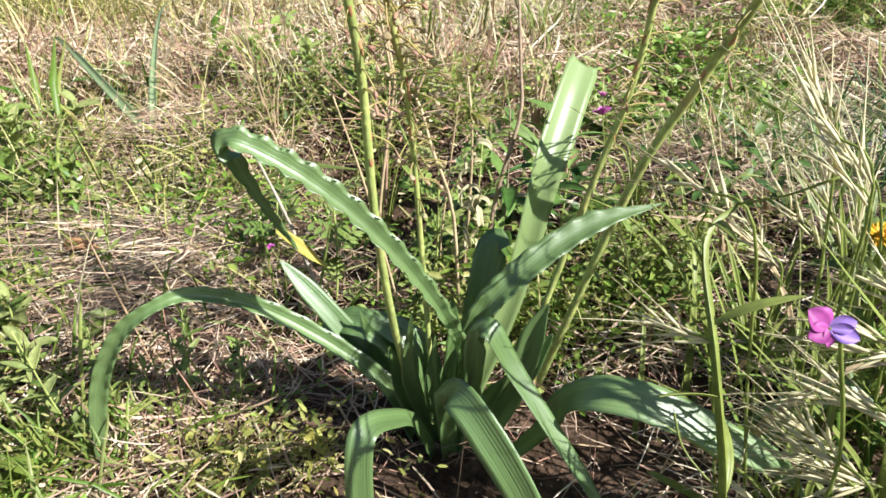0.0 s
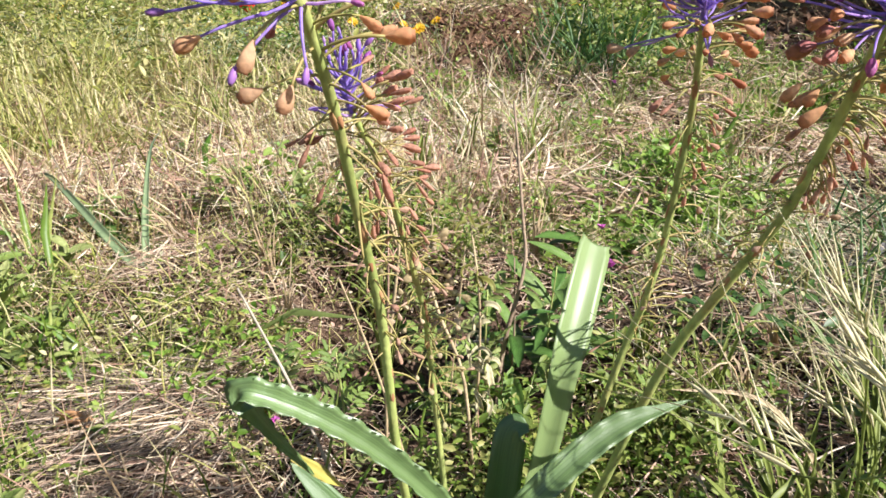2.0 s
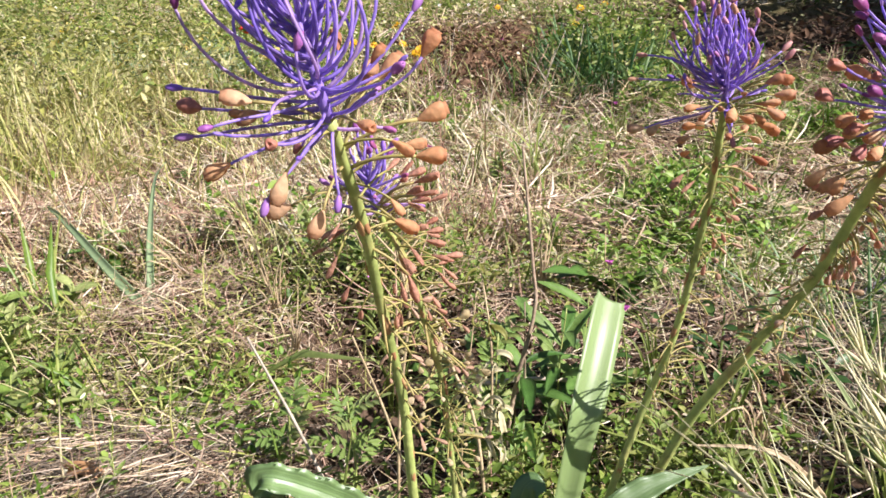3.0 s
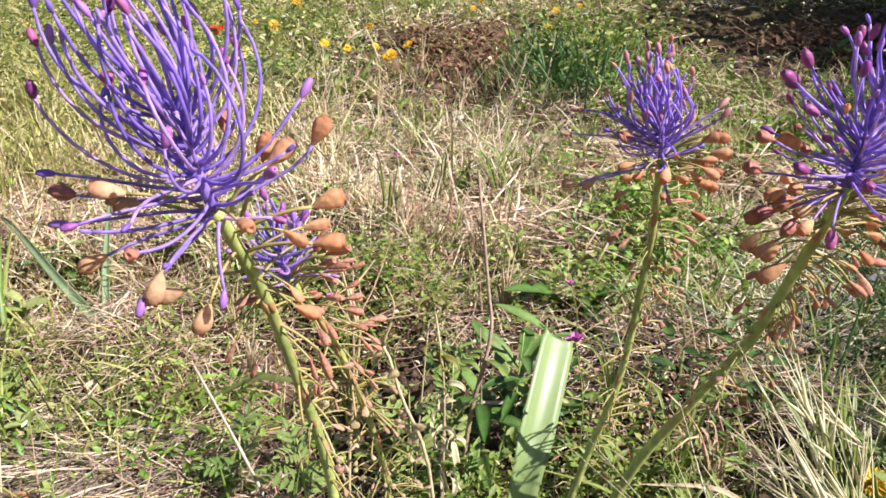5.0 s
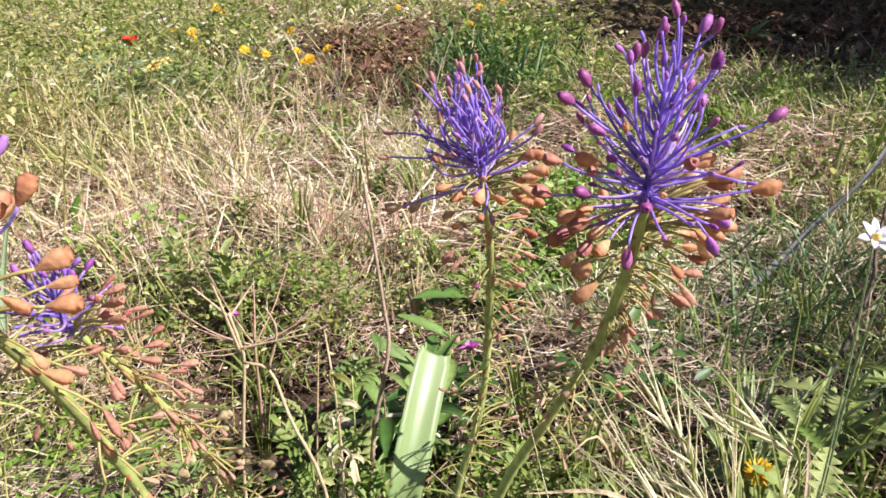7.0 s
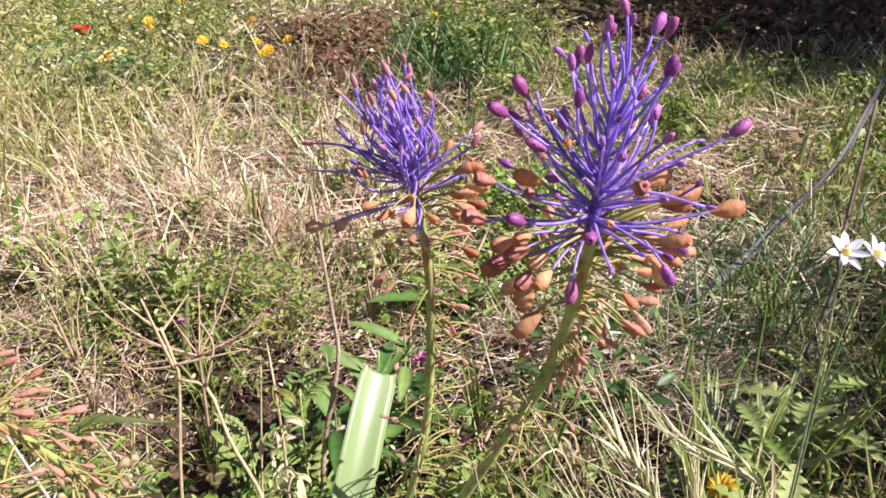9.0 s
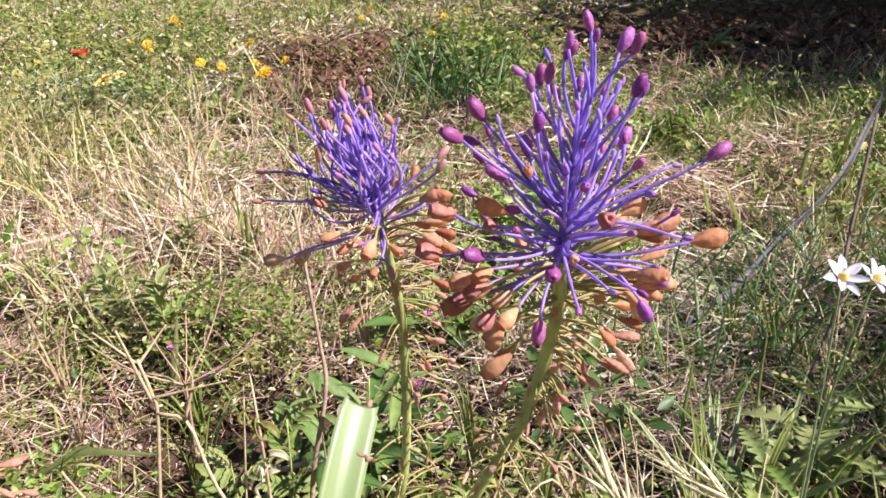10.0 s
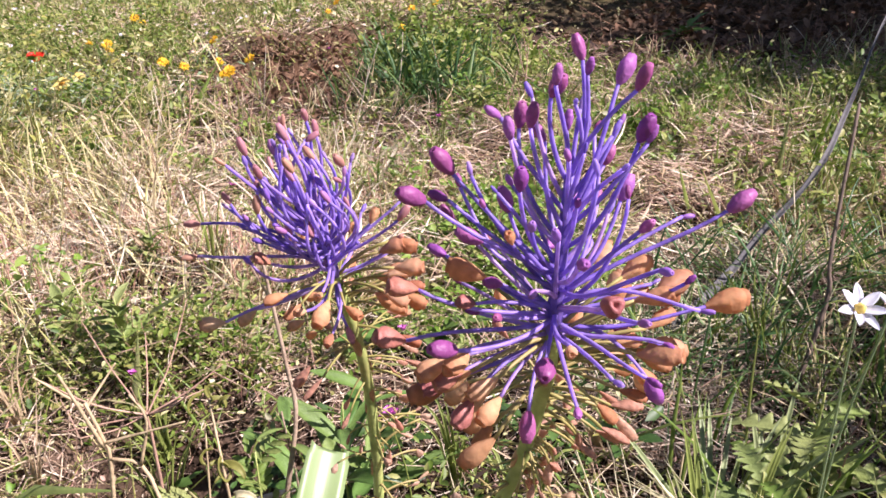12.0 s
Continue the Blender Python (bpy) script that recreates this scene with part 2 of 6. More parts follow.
# ---- shaping ----
def hollow(x, y):
    """A scoop of bare soil behind the clump, sunk to shade it, with a bank of dead stalks round its far and sunny
    sides.
    """
    scoop = np.exp(-(((x - 0.005) / 0.12) ** 2 + ((y - 0.645) / 0.065) ** 2))
    bank = np.exp(-(((x - 0.02) / 0.22) ** 2 + ((y - 0.80) / 0.06) ** 2)) + 0.8 * np.exp(-(((x - 0.20) / 0.07) ** 2 + ((y - 0.66) / 0.10) ** 2))
    return -0.045 * scoop + 0.03 * bank


def hummocks(x, y):
    clear = 1 - np.exp(-(((x - 0.05) / 0.3) ** 2 + ((y - 0.36) / 0.22) ** 2))
    rise = np.exp(-((x / 3.5) ** 2 + ((y - 1.6) / 3) ** 2))
    return clear * rise * (0.026 * np.sin(11 * x + 2.1 * np.sin(7 * y)) * np.sin(13 * y + 1.7 * np.sin(9 * x + 1)) + 0.014 * np.sin(29 * x + 1.4 * np.sin(19 * y + 2)) * np.sin(27 * y + 1.1)) + hollow(x, y)


def gz(x, y):
    """The ground's height."""
    x, y = np.asarray(x, float), np.asarray(y, float)
    near = np.exp(-((x / 4) ** 2 + ((y - 1.5) / 4) ** 2))
    return near * (0.006 * np.sin(7 * x + 1.3) * np.cos(6 * y) + 0.004 * np.sin(17 * x + 5 * y) + 0.003 * np.sin(23 * y - 9 * x) + 0.0016 * np.sin(61 * x + 2) * np.sin(57 * y)) + hummocks(x, y) - 0.004


def mesh(name, verts, faces, mats, which=None, smooth=True):
    """Mesh data from arrays: faces of three or of four corners, rows of one width or a list of such arrays."""
    me = bpy.data.meshes.new(name)
    verts = np.asarray(verts, np.float32).reshape(-1, 3)
    blocks = [np.asarray(f, np.int32) for f in (faces if isinstance(faces, list) else [faces]) if len(f)]
    flat = np.concatenate([b.ravel() for b in blocks])
    sizes = np.concatenate([np.full(len(b), b.shape[1], np.int32) for b in blocks])
    me.vertices.add(len(verts))
    me.vertices.foreach_set("co", verts.ravel())
    me.loops.add(len(flat))
    me.loops.foreach_set("vertex_index", flat)
    me.polygons.add(len(sizes))
    me.polygons.foreach_set("loop_start", np.r_[0, np.cumsum(sizes)[:-1]].astype(np.int32))
    if smooth:
        me.polygons.foreach_set("use_smooth", np.ones(len(sizes), bool))
    for m in mats if isinstance(mats, (list, tuple)) else [mats]:
        me.materials.append(m)
    if which is not None:
        me.polygons.foreach_set("material_index", np.asarray(which, np.int32))
    me.update(calc_edges=True)
    return me


def thing(name, label, category, group="", kind="", at=None):
    ob = new(name)
    if at is not None:
        ob.matrix_basis = Matrix.Translation(at)
    return tagged(ob, label, category, group, kind)


def part(name, data, parent, m=None, label=""):
    """One mesh object under a thing or under a part; m: its pose in the parent's frame."""
    ob = new(name, data)
    ob.parent = parent
    if m is not None:
        ob.matrix_basis = m
    return tagged(ob, label)


def glide(points, n):
    """n points along a smooth curve through the given ones (Catmull-Rom)."""
    p = np.asarray(points, float)
    p = np.vstack([2 * p[0] - p[1], p, 2 * p[-1] - p[-2]])
    out = []
    for u in np.linspace(0, len(p) - 3 - 1e-9, n):
        i, f = int(u), u - int(u)
        a, b, c, d = p[i : i + 4]
        out.append(0.5 * (2 * b + (c - a) * f + (2 * a - 5 * b + 4 * c - d) * f * f + (3 * b - a - 3 * c + d) * f**3))
    return np.array(out)


def directions(p):
    d = np.gradient(p, axis=0)
    return d / np.maximum(np.linalg.norm(d, axis=1, keepdims=True), 1e-9)


def tube(p, radii, sides=6, wobble=0.0):
    """A closed tapered tube along points p: vertices, quads, triangles."""
    p = np.asarray(p, float)
    radii = np.broadcast_to(np.asarray(radii, float), (len(p),))
    t = directions(p)
    ref = np.array([0.31, 0.95, 0.05]) if abs(t[0] @ [0.31, 0.95, 0.05]) < 0.9 else np.array([1.0, 0, 0])
    v = []
    a = np.linspace(0, 2 * np.pi, sides, endpoint=False)
    for q, d, r in zip(p, t, radii):
        ref = ref - d * (ref @ d)
        ref /= np.linalg.norm(ref)
        w = np.cross(d, ref)
        rr = r * (1 + wobble * rng.uniform(-1, 1, sides))
        v.append(q + rr[:, None] * (np.cos(a)[:, None] * ref + np.sin(a)[:, None] * w))
    v = np.vstack(v + [p[:1], p[-1:]])
    n = len(p)
    i, j = np.meshgrid(np.arange(n - 1), np.arange(sides), indexing="ij")
    k = (j + 1) % sides
    quads = np.stack([i * sides + j, i * sides + k, (i + 1) * sides + k, (i + 1) * sides + j], -1).reshape(-1, 4)
    s = np.arange(sides)
    e = (s + 1) % sides
    tris = np.vstack([np.stack([e, s, np.full(sides, n * sides)], 1), np.stack([(n - 1) * sides + s, (n - 1) * sides + e, np.full(sides, n * sides + 1)], 1)])
    return v, quads, tris


def join(pieces):
    """Several (vertices, quads, triangles) as one."""
    v, q, t, at = [], [], [], 0
    for a, b, c in pieces:
        v.append(a)
        q.append(np.asarray(b, int).reshape(-1, 4) + at)
        t.append(np.asarray(c, int).reshape(-1, 3) + at)
        at += len(a)
    return np.vstack(v), [np.vstack(q), np.vstack(t)]


def lathe(profile, sides=10, ribs=0, depth=0.0):
    """A turned body along z from rows of (z, radius), with lengthwise ribs."""
    a = np.linspace(0, 2 * np.pi, sides, endpoint=False)
    f = 1 - depth * (0.5 + 0.5 * np.cos(ribs * a)) if ribs else np.ones(sides)
    v = np.vstack([np.stack([r * f * np.cos(a), r * f * np.sin(a), np.full(sides, z)], 1) for z, r in profile])
    n = len(profile)
    i, j = np.meshgrid(np.arange(n - 1), np.arange(sides), indexing="ij")
    k = (j + 1) % sides
    quads = np.stack([i * sides + j, i * sides + k, (i + 1) * sides + k, (i + 1) * sides + j], -1).reshape(-1, 4)
    return v, quads, np.zeros((0, 3), int)


def strap(points, width, n=28, twist=(0, 0), channel=0.25, thick=0.0007, tip=0.25, blunt=0.0, ripple=0.0, waves=31, notch=0.0, facing=(0.05, -0.55, 0.83)):
    """A long leaf along a curve: a channelled blade with thickness, tapering to its tip. width: in metres, or rows along the leaf."""
    p = glide(points, n)
    t = directions(p)
    s = np.linspace(0, 1, n)
    w = np.interp(s, np.linspace(0, 1, len(width)), width) if np.ndim(width) else np.full(n, width)
    w = w * np.maximum(blunt, np.clip((1 - s) / tip, 0, 1) ** 0.6) if tip else w
    across = np.cross(t, facing)
    for _ in range(3):
        across[1:-1] = (across[:-2] + 2 * across[1:-1] + across[2:]) / 4
    across -= t * (across * t).sum(1, keepdims=True)
    across /= np.linalg.norm(across, axis=1, keepdims=True)
    up = np.cross(across, t)
    ang = np.radians(np.interp(s, np.linspace(0, 1, len(twist)), twist))[:, None]
    across, up = across * np.cos(ang) + up * np.sin(ang), up * np.cos(ang) - across * np.sin(ang)
    u = np.linspace(-1, 1, 7)
    grid = p[:, None] + across[:, None] * (u * 0.5)[None, :, None] * w[:, None, None]
    lift = channel * w[:, None] * (np.abs(u) ** 1.5)[None] * (0.4 + 0.6 * (1 - s))[:, None]
    lift = lift + ripple * w[:, None] * np.sin(s[:, None] * waves + u[None]) * (u**2)[None]
    top = grid + up[:, None] * lift[..., None]
    top[-1] -= t[-1] * (notch * w[-1] * (1 - np.abs(u)))[:, None]
    bottom = top - up[:, None] * (thick * (1.2 - np.abs(u)))[None, :, None]
    v = np.vstack([top.reshape(-1, 3), bottom.reshape(-1, 3)])
    i, j = np.meshgrid(np.arange(n - 1), np.arange(6), indexing="ij")
    q = np.stack([i * 7 + j, i * 7 + j + 1, (i + 1) * 7 + j + 1, (i + 1) * 7 + j], -1).reshape(-1, 4)
    m = n * 7
    sides = []
    for c, flip in ((0, 0), (6, 1)):
        r = np.arange(n - 1)
        f = np.stack([r * 7 + c, (r + 1) * 7 + c, (r + 1) * 7 + c + m, r * 7 + c + m], 1)
        sides.append(f[:, ::-1] if flip else f)
    c = np.arange(6)
    ends = [np.stack([c + m, c + 1 + m, c + 1, c], 1), np.stack([c, c + 1, c + 1 + m, c + m], 1) + (n - 1) * 7]
    return v, np.vstack([q, q[:, ::-1] + m, *sides, *ends]), np.zeros((0, 3), int)


def blade_field(name, roots, length, width, lean, droop, mat, label, category, segs=4, fold=0.35, heading=None, raised=0.0):
    """Many narrow blades as one object of stuff. roots: (n, 3); the others are ranges."""
    n = len(roots)
    roots = roots + np.array([0, 0, raised]) * (rng.random((n, 1)) ** 1.5)
    h = rng.uniform(0, 2 * np.pi, n) if heading is None else heading
    ln, wd = rng.uniform(*length, n), rng.uniform(*width, n)
    a0, da = np.radians(rng.uniform(*lean, n)), np.radians(rng.uniform(*droop, n))
    wig = rng.normal(0, 0.12, (n, segs + 1)).cumsum(1)
    s = np.linspace(0, 1, segs + 1)
    ang = a0[:, None] + da[:, None] * s**1.3
    hh = h[:, None] + wig
    step = np.stack([np.sin(ang) * np.cos(hh), np.sin(ang) * np.sin(hh), np.cos(ang)], -1) * (ln / segs)[:, None, None]
    p = roots[:, None] + np.concatenate([np.zeros((n, 1, 3)), step[:, :-1].cumsum(1)], 1)
    floor = gz(p[..., 0], p[..., 1]) + 0.001
    p[..., 2] = np.maximum(p[..., 2], floor + 0.002 * rng.random((n, 1)))
    roll = rng.uniform(-0.7, 0.7, n)[:, None]
    side = np.stack([-np.sin(hh) * np.cos(roll), np.cos(hh) * np.cos(roll), np.sin(roll) + 0 * hh], -1)
    w = wd[:, None] * np.maximum(0.06, np.minimum(1, (0.55 + 1.2 * s) * (1 - s**2.2)))[None]
    k = np.cross(step, side)
    k /= np.maximum(np.linalg.norm(k, axis=-1, keepdims=True), 1e-9)
    left, right = p - side * w[..., None] / 2, p + side * w[..., None] / 2
    mid = p + k * (fold * w)[..., None]
    v = np.stack([left, mid, right], 2)
    base = (np.arange(n) * (segs + 1) * 3)[:, None, None]
    i, j = np.meshgrid(np.arange(segs), np.arange(2), indexing="ij")
    f = np.stack([i * 3 + j, i * 3 + j + 1, (i + 1) * 3 + j + 1, (i + 1) * 3 + j], -1).reshape(1, -1, 4) + base
    ob = new(name, mesh(name, v.reshape(-1, 3), f.reshape(-1, 4), mat))
    return tagged(ob, label, category, kind="stuff")


def leaf_field(name, roots, normal_up, length, width, mat, label, category, heading=None):
    """Many small folded leaves as one object of stuff. normal_up: how flat they lie, 0 to 1."""
    n = len(roots)
    h = rng.uniform(0, 2 * np.pi, n) if heading is None else heading
    pitch = rng.normal(0.25, 0.55 * (1.2 - normal_up), n)
    ln = rng.uniform(*length, n)
    wd = ln * rng.uniform(*width, n)
    d = np.stack([np.cos(h) * np.cos(pitch), np.sin(h) * np.cos(pitch), np.sin(pitch)], 1)
    roll = rng.normal(0, 0.7 * (1.2 - normal_up), n)
    s0 = np.stack([-np.sin(h), np.cos(h), 0 * h], 1)
    u0 = np.cross(d, s0)
    s = s0 * np.cos(roll)[:, None] + u0 * np.sin(roll)[:, None]
    u = np.cross(d, s)
    L, W = ln[:, None], wd[:, None]
    b = roots
    m1 = b + d * L * 0.5
    v = np.stack([b, b + d * L * 0.32 - s * W * 0.46 + u * W * 0.14, b + d * L * 0.72 - s * W * 0.40 + u * W * 0.12, b + d * L - u * L * 0.10,
                  b + d * L * 0.72 + s * W * 0.40 + u * W * 0.12, b + d * L * 0.32 + s * W * 0.46 + u * W * 0.14, m1], 1)
    tri = np.array([(0, 6, 1), (1, 6, 2), (2, 6, 3), (3, 6, 4), (4, 6, 5), (5, 6, 0)])
    f = (tri[None] + (np.arange(n) * 7)[:, None, None]).reshape(-1, 3)
    ob = new(name, mesh(name, v.reshape(-1, 3), f, mat))
    return tagged(ob, label, category, kind="stuff")


def patch(n, x, y, zones=(), base=1.0, clump=0.0, view=True):
    """n roots on the ground within x and y; zones: rows of (cx, cy, rx, ry, weight) that thin or thicken them."""
    out = np.zeros((0, 2))
    while len(out) < n:
        q = np.stack([rng.uniform(*x, 4 * n), rng.uniform(*y, 4 * n)], 1)
        w = np.full(len(q), base)
        for cx, cy, rx, ry, g in zones:
            w += g * np.exp(-(((q[:, 0] - cx) / rx) ** 2 + ((q[:, 1] - cy) / ry) ** 2))
        if clump:
            f = np.sin(q[:, 0] * 41 + 3 * np.sin(q[:, 1] * 23)) * np.sin(q[:, 1] * 37 + 2 * np.sin(q[:, 0] * 29 + 1))
            f += 1.1 * np.sin(q[:, 0] * 15 + 1 + 1.5 * np.sin(q[:, 1] * 7)) * np.sin(q[:, 1] * 12 + 2 + np.sin(q[:, 0] * 9))
            w *= np.clip(0.5 + clump * f, 0.02, 1.5)
        if view:
            w *= np.where(np.abs(q[:, 0] - 0.06 - 0.16 * q[:, 1]) < 0.42 + 0.72 * q[:, 1], 1.0, 0.22)
        out = np.vstack([out, q[rng.random(len(q)) < w]])
    out = out[:n]
    return np.column_stack([out, gz(out[:, 0], out[:, 1])])


# ---- the ground ----
def ground():
    def spread(lo, hi, step, far):
        near = np.arange(lo, hi + step / 2, step)
        out = np.geomspace(0.3, far, 14)
        return np.r_[lo - out[::-1], near, hi + out]

    xs, ys = spread(-2.6, 3.2, 0.03, 200), spread(-0.6, 5.4, 0.03, 200)
    X, Y = np.meshgrid(xs, ys)
    Z = gz(X, Y)
    nx, ny = len(xs), len(ys)
    i, j = np.meshgrid(np.arange(ny - 1), np.arange(nx - 1), indexing="ij")
    f = np.stack([i * nx + j, i * nx + j + 1, (i + 1) * nx + j + 1, (i + 1) * nx + j], -1).reshape(-1, 4)
    ob = new("ground", mesh("ground", np.stack([X, Y, Z], -1), f, SOIL))
    tagged(ob, "brown bare soil under a wild meadow of straw and herbs", "ground", kind="structure")


ground()


# ---- tassel hyacinths ----
def pod_data(name, mat, fat=1.0, tall=0.82):
    rows = [(0, 0.0004), (0.0009, 0.0008), (0.0024, 0.0014), (0.0044, 0.0021), (0.0066, 0.0025), (0.0083, 0.0023), (0.0091, 0.0016), (0.0098, 0.0018), (0.0094, 0.0008), (0.0084, 0.0003)]
    v, q, t = lathe([(z * tall, r * fat) for z, r in rows], 15, 3, 0.24)
    return mesh(name, v, [q, t], mat)


def bud_data(name, mat, length, radius):
    rows = [(u * length, radius * w) for u, w in ((0, 0.25), (0.12, 0.62), (0.38, 0.95), (0.66, 1.0), (0.86, 0.72), (1.0, 0.5), (0.97, 0.2))]
    v, q, t = lathe(rows, 9, 3, 0.14)
    return mesh(name, v, [q, t], mat)


def stalk_data(name, mat, length, start, end, r0, r1, n=8, sway=0.0):
    """A curved stalk in the x, z plane whose slope goes from start to end degrees; its mesh and the pose of its tip."""
    a = np.radians(np.linspace(start, end, n))
    p = np.zeros((n, 3))
    p[1:, 0] = (np.cos(a[:-1]) * length / (n - 1)).cumsum()
    p[1:, 2] = (np.sin(a[:-1]) * length / (n - 1)).cumsum()
    p[:, 1] = sway * length * np.sin(np.linspace(0, 3.6, n))
    p[:, 2] += 0.35 * sway * length * np.sin(np.linspace(0, 5.0, n))
    v, q, t = tube(p, np.linspace(r0, r1, n), 5)
    return mesh(name, v, [q, t], mat), pose(*p[-1], 0, 90 - end, 0)


SLOPES = (14, 0, -14, -28, -44, -58, -70)
POD_STALKS = [stalk_data("pod_stalk", STALK, 0.0195 - 0.0009 * i, s + 36, s - 14, 0.0005, 0.0004) for i, s in enumerate(SLOPES)]
VIOLET_STALKS = {}


def bent_stalk(length, start, end, wave):
    """A violet stalk from the store, or a new one where none of about this length and bend is there yet."""
    key = (max(4, round(length * 500)), round(start / 10), round(end / 10), wave)
    if key not in VIOLET_STALKS:
        VIOLET_STALKS[key] = stalk_data("violet_stalk", VIOLET, key[0] / 500, key[1] * 10, key[2] * 10, 0.00047, 0.00033, 11, wave * 0.04)
    return VIOLET_STALKS[key]


POD_MESH = [pod_data("pod", POD), pod_data("pod", POD, 0.84), pod_data("pod", POD, 1.08)]
DRY_MESH = [pod_data("pod", DRYPOD, 0.5, 0.8), pod_data("pod", DRYPOD, 0.85, 0.62), pod_data("pod", DRYPOD, 0.35, 0.9)]
CAPSULES = [pod_data("pod", BUFFPOD, 1.15, 0.52), pod_data("pod", BUFFPOD, 0.95, 0.58), pod_data("pod", DRYPOD, 0.6, 0.7)]
RED_MESH = [pod_data("pod", REDPOD, 0.6, 0.95), pod_data("pod", REDPOD, 0.75, 0.85), pod_data("pod", REDPOD, 0.45, 0.95)]
MAUVE_MESH = pod_data("pod", MAUVEPOD, 1.05, 0.72)


def frame_at(p, axis, azimuth):
    z = Vector(axis).normalized()
    x = (Vector((1, 0, 0)) - z * z.x).normalized()
    y = z.cross(x)
    o = x * math.cos(azimuth) + y * math.sin(azimuth)
    s = z.cross(o)
    return Matrix(((o.x, s.x, z.x, p[0]), (o.y, s.y, z.y, p[1]), (o.z, s.z, z.z, p[2]), (0, 0, 0, 1)))


def hyacinth(stem, radius, leaves, label, pods=38, pod_from=0.6, pod_size=1.0, fans=((1, 0, 400),), pod_set=None, dried_set=None, tuft_high=0.03, sheaf=None, spokes=None, single=(), buds=None, bud_size=1.0, seed=1, lean=(0, 0, 1), dried=22, dried_to=0.45, dried_slots=(3, 4, 5), crowd=1.4):
    """A tassel hyacinth: a scape with drooping brown flowers and a violet tuft of sterile ones, and its strap leaves.

    fans: weight, heading and spread of the brown flowers round the stem. sheaf, spokes: the rising and the level stalks
    of the tuft as number, reach along its axis, first and last slope at either end of the reach, lengths.
    crowd: how closely the brown flowers gather under the tuft. single: stalks with a place of their own as height, heading, slopes, length, what they carry and its size.
    """
    r = random.Random(seed)
    base = np.array(stem[0], float)
    plant = thing("tassel_hyacinth", label, "flower", "tassel hyacinths in one clump", at=base)
    p = glide(np.array(stem) - base, 40)
    s = np.linspace(0, 1, 40)
    v, q, t = tube(p, radius * (1.18 - 0.36 * s), 10, 0.04)
    part("stem", mesh("stem", v, [q, t], STEM), plant)
    axis = np.array(lean, float)
    axis /= np.linalg.norm(axis)
    rise = p[-1] - p[-3]
    rise /= np.linalg.norm(rise)
    bend = glide([p[-1] - rise * 0.003, p[-1] + rise * 0.004 + axis * tuft_high * 0.2, p[-1] + axis * tuft_high], 9)
    v, q, t = tube(bend, np.linspace(radius * 0.88, radius * 0.45, 9), 8)
    part("tuft_axis", mesh("tuft_axis", v, [q, t], VIOLET), plant, label="violet top of the stem")

    def heading():
        k = r.choices(fans, [f[0] for f in fans])[0]
        return radians(r.gauss(k[1], k[2]))

    for i in range(pods):
        f = (i + 0.5) / pods
        u = 1.0 - (1 - pod_from) * f**crowd - 0.004
        k = u * 39
        a = int(min(k, 38))
        at = p[a] + (p[a + 1] - p[a]) * (k - a)
        slot = min(len(SLOPES) - 1, max(0, int(6.2 * f**crowd + r.uniform(-0.7, 0.9))))
        size = pod_size * (1.0 - 0.30 * f) * r.uniform(0.85, 1.12)
        data, tip = POD_STALKS[slot]
        m = frame_at(at, p[a + 1] - p[a], heading()) @ pose(0, 0, 0, 0, r.uniform(-11, 11), 0)
        stalk = part("flower_stalk", data, plant, m @ Matrix.Scale(size * r.uniform(0.8, 1.15), 4))
        part("brown_flower", r.choice((pod_set or POD_MESH) if f < 0.5 else RED_MESH), stalk, tip @ pose(0, 0, 0, r.uniform(-25, 25), r.uniform(-14, 22), r.uniform(0, 60)) @ Matrix.Scale(r.uniform(0.82, 1.08), 4))
    for i in range(dried):
        f = (i + r.random()) / dried
        k = int(39 * (pod_from + 0.05 - (pod_from + 0.05 - dried_to) * f))
        data, tip = POD_STALKS[r.choice(dried_slots)]
        m = frame_at(p[k], p[k + 1] - p[k], heading() if i % 2 else i * 2.39996) @ pose(0, 0, 0, 0, r.uniform(-15, 15), 0)
        stalk = part("flower_stalk", data, plant, m @ Matrix.Scale(r.uniform(0.55, 0.95), 4))
        part("dried_flower", r.choice(dried_set or DRY_MESH), stalk, tip @ pose(0, 0, 0, r.uniform(-40, 40), r.uniform(-40, 40), r.uniform(0, 60)) @ Matrix.Scale(r.uniform(0.55, 0.9), 4))

    def axis_at(f):
        k = min(7.999, max(0, f * 8))
        return bend[int(k)] + (bend[int(k) + 1] - bend[int(k)]) * (k - int(k))

    def carry(f, turn, slopes, length, load, size, roll=0.0, name="tuft_stalk"):
        data, tip = bent_stalk(length, *slopes, r.randrange(-2, 3))
        stalk = part(name, data, plant, frame_at(axis_at(f), axis, turn) @ pose(0, 0, 0, roll, 0, 0))
        part("brown_flower" if load in POD_MESH or load is MAUVE_MESH else "bud", load, stalk, tip @ pose(0, 0, 0, r.uniform(-18, 18), r.uniform(-12, 18), r.uniform(0, 60)) @ Matrix.Scale(size, 4))

    for f, turn, start, end, length, load, size in single:
        carry(f, radians(turn), (start, end), length, {"pod": POD_MESH[2], "mauve": MAUVE_MESH, "bud": buds[0]}[load], size)
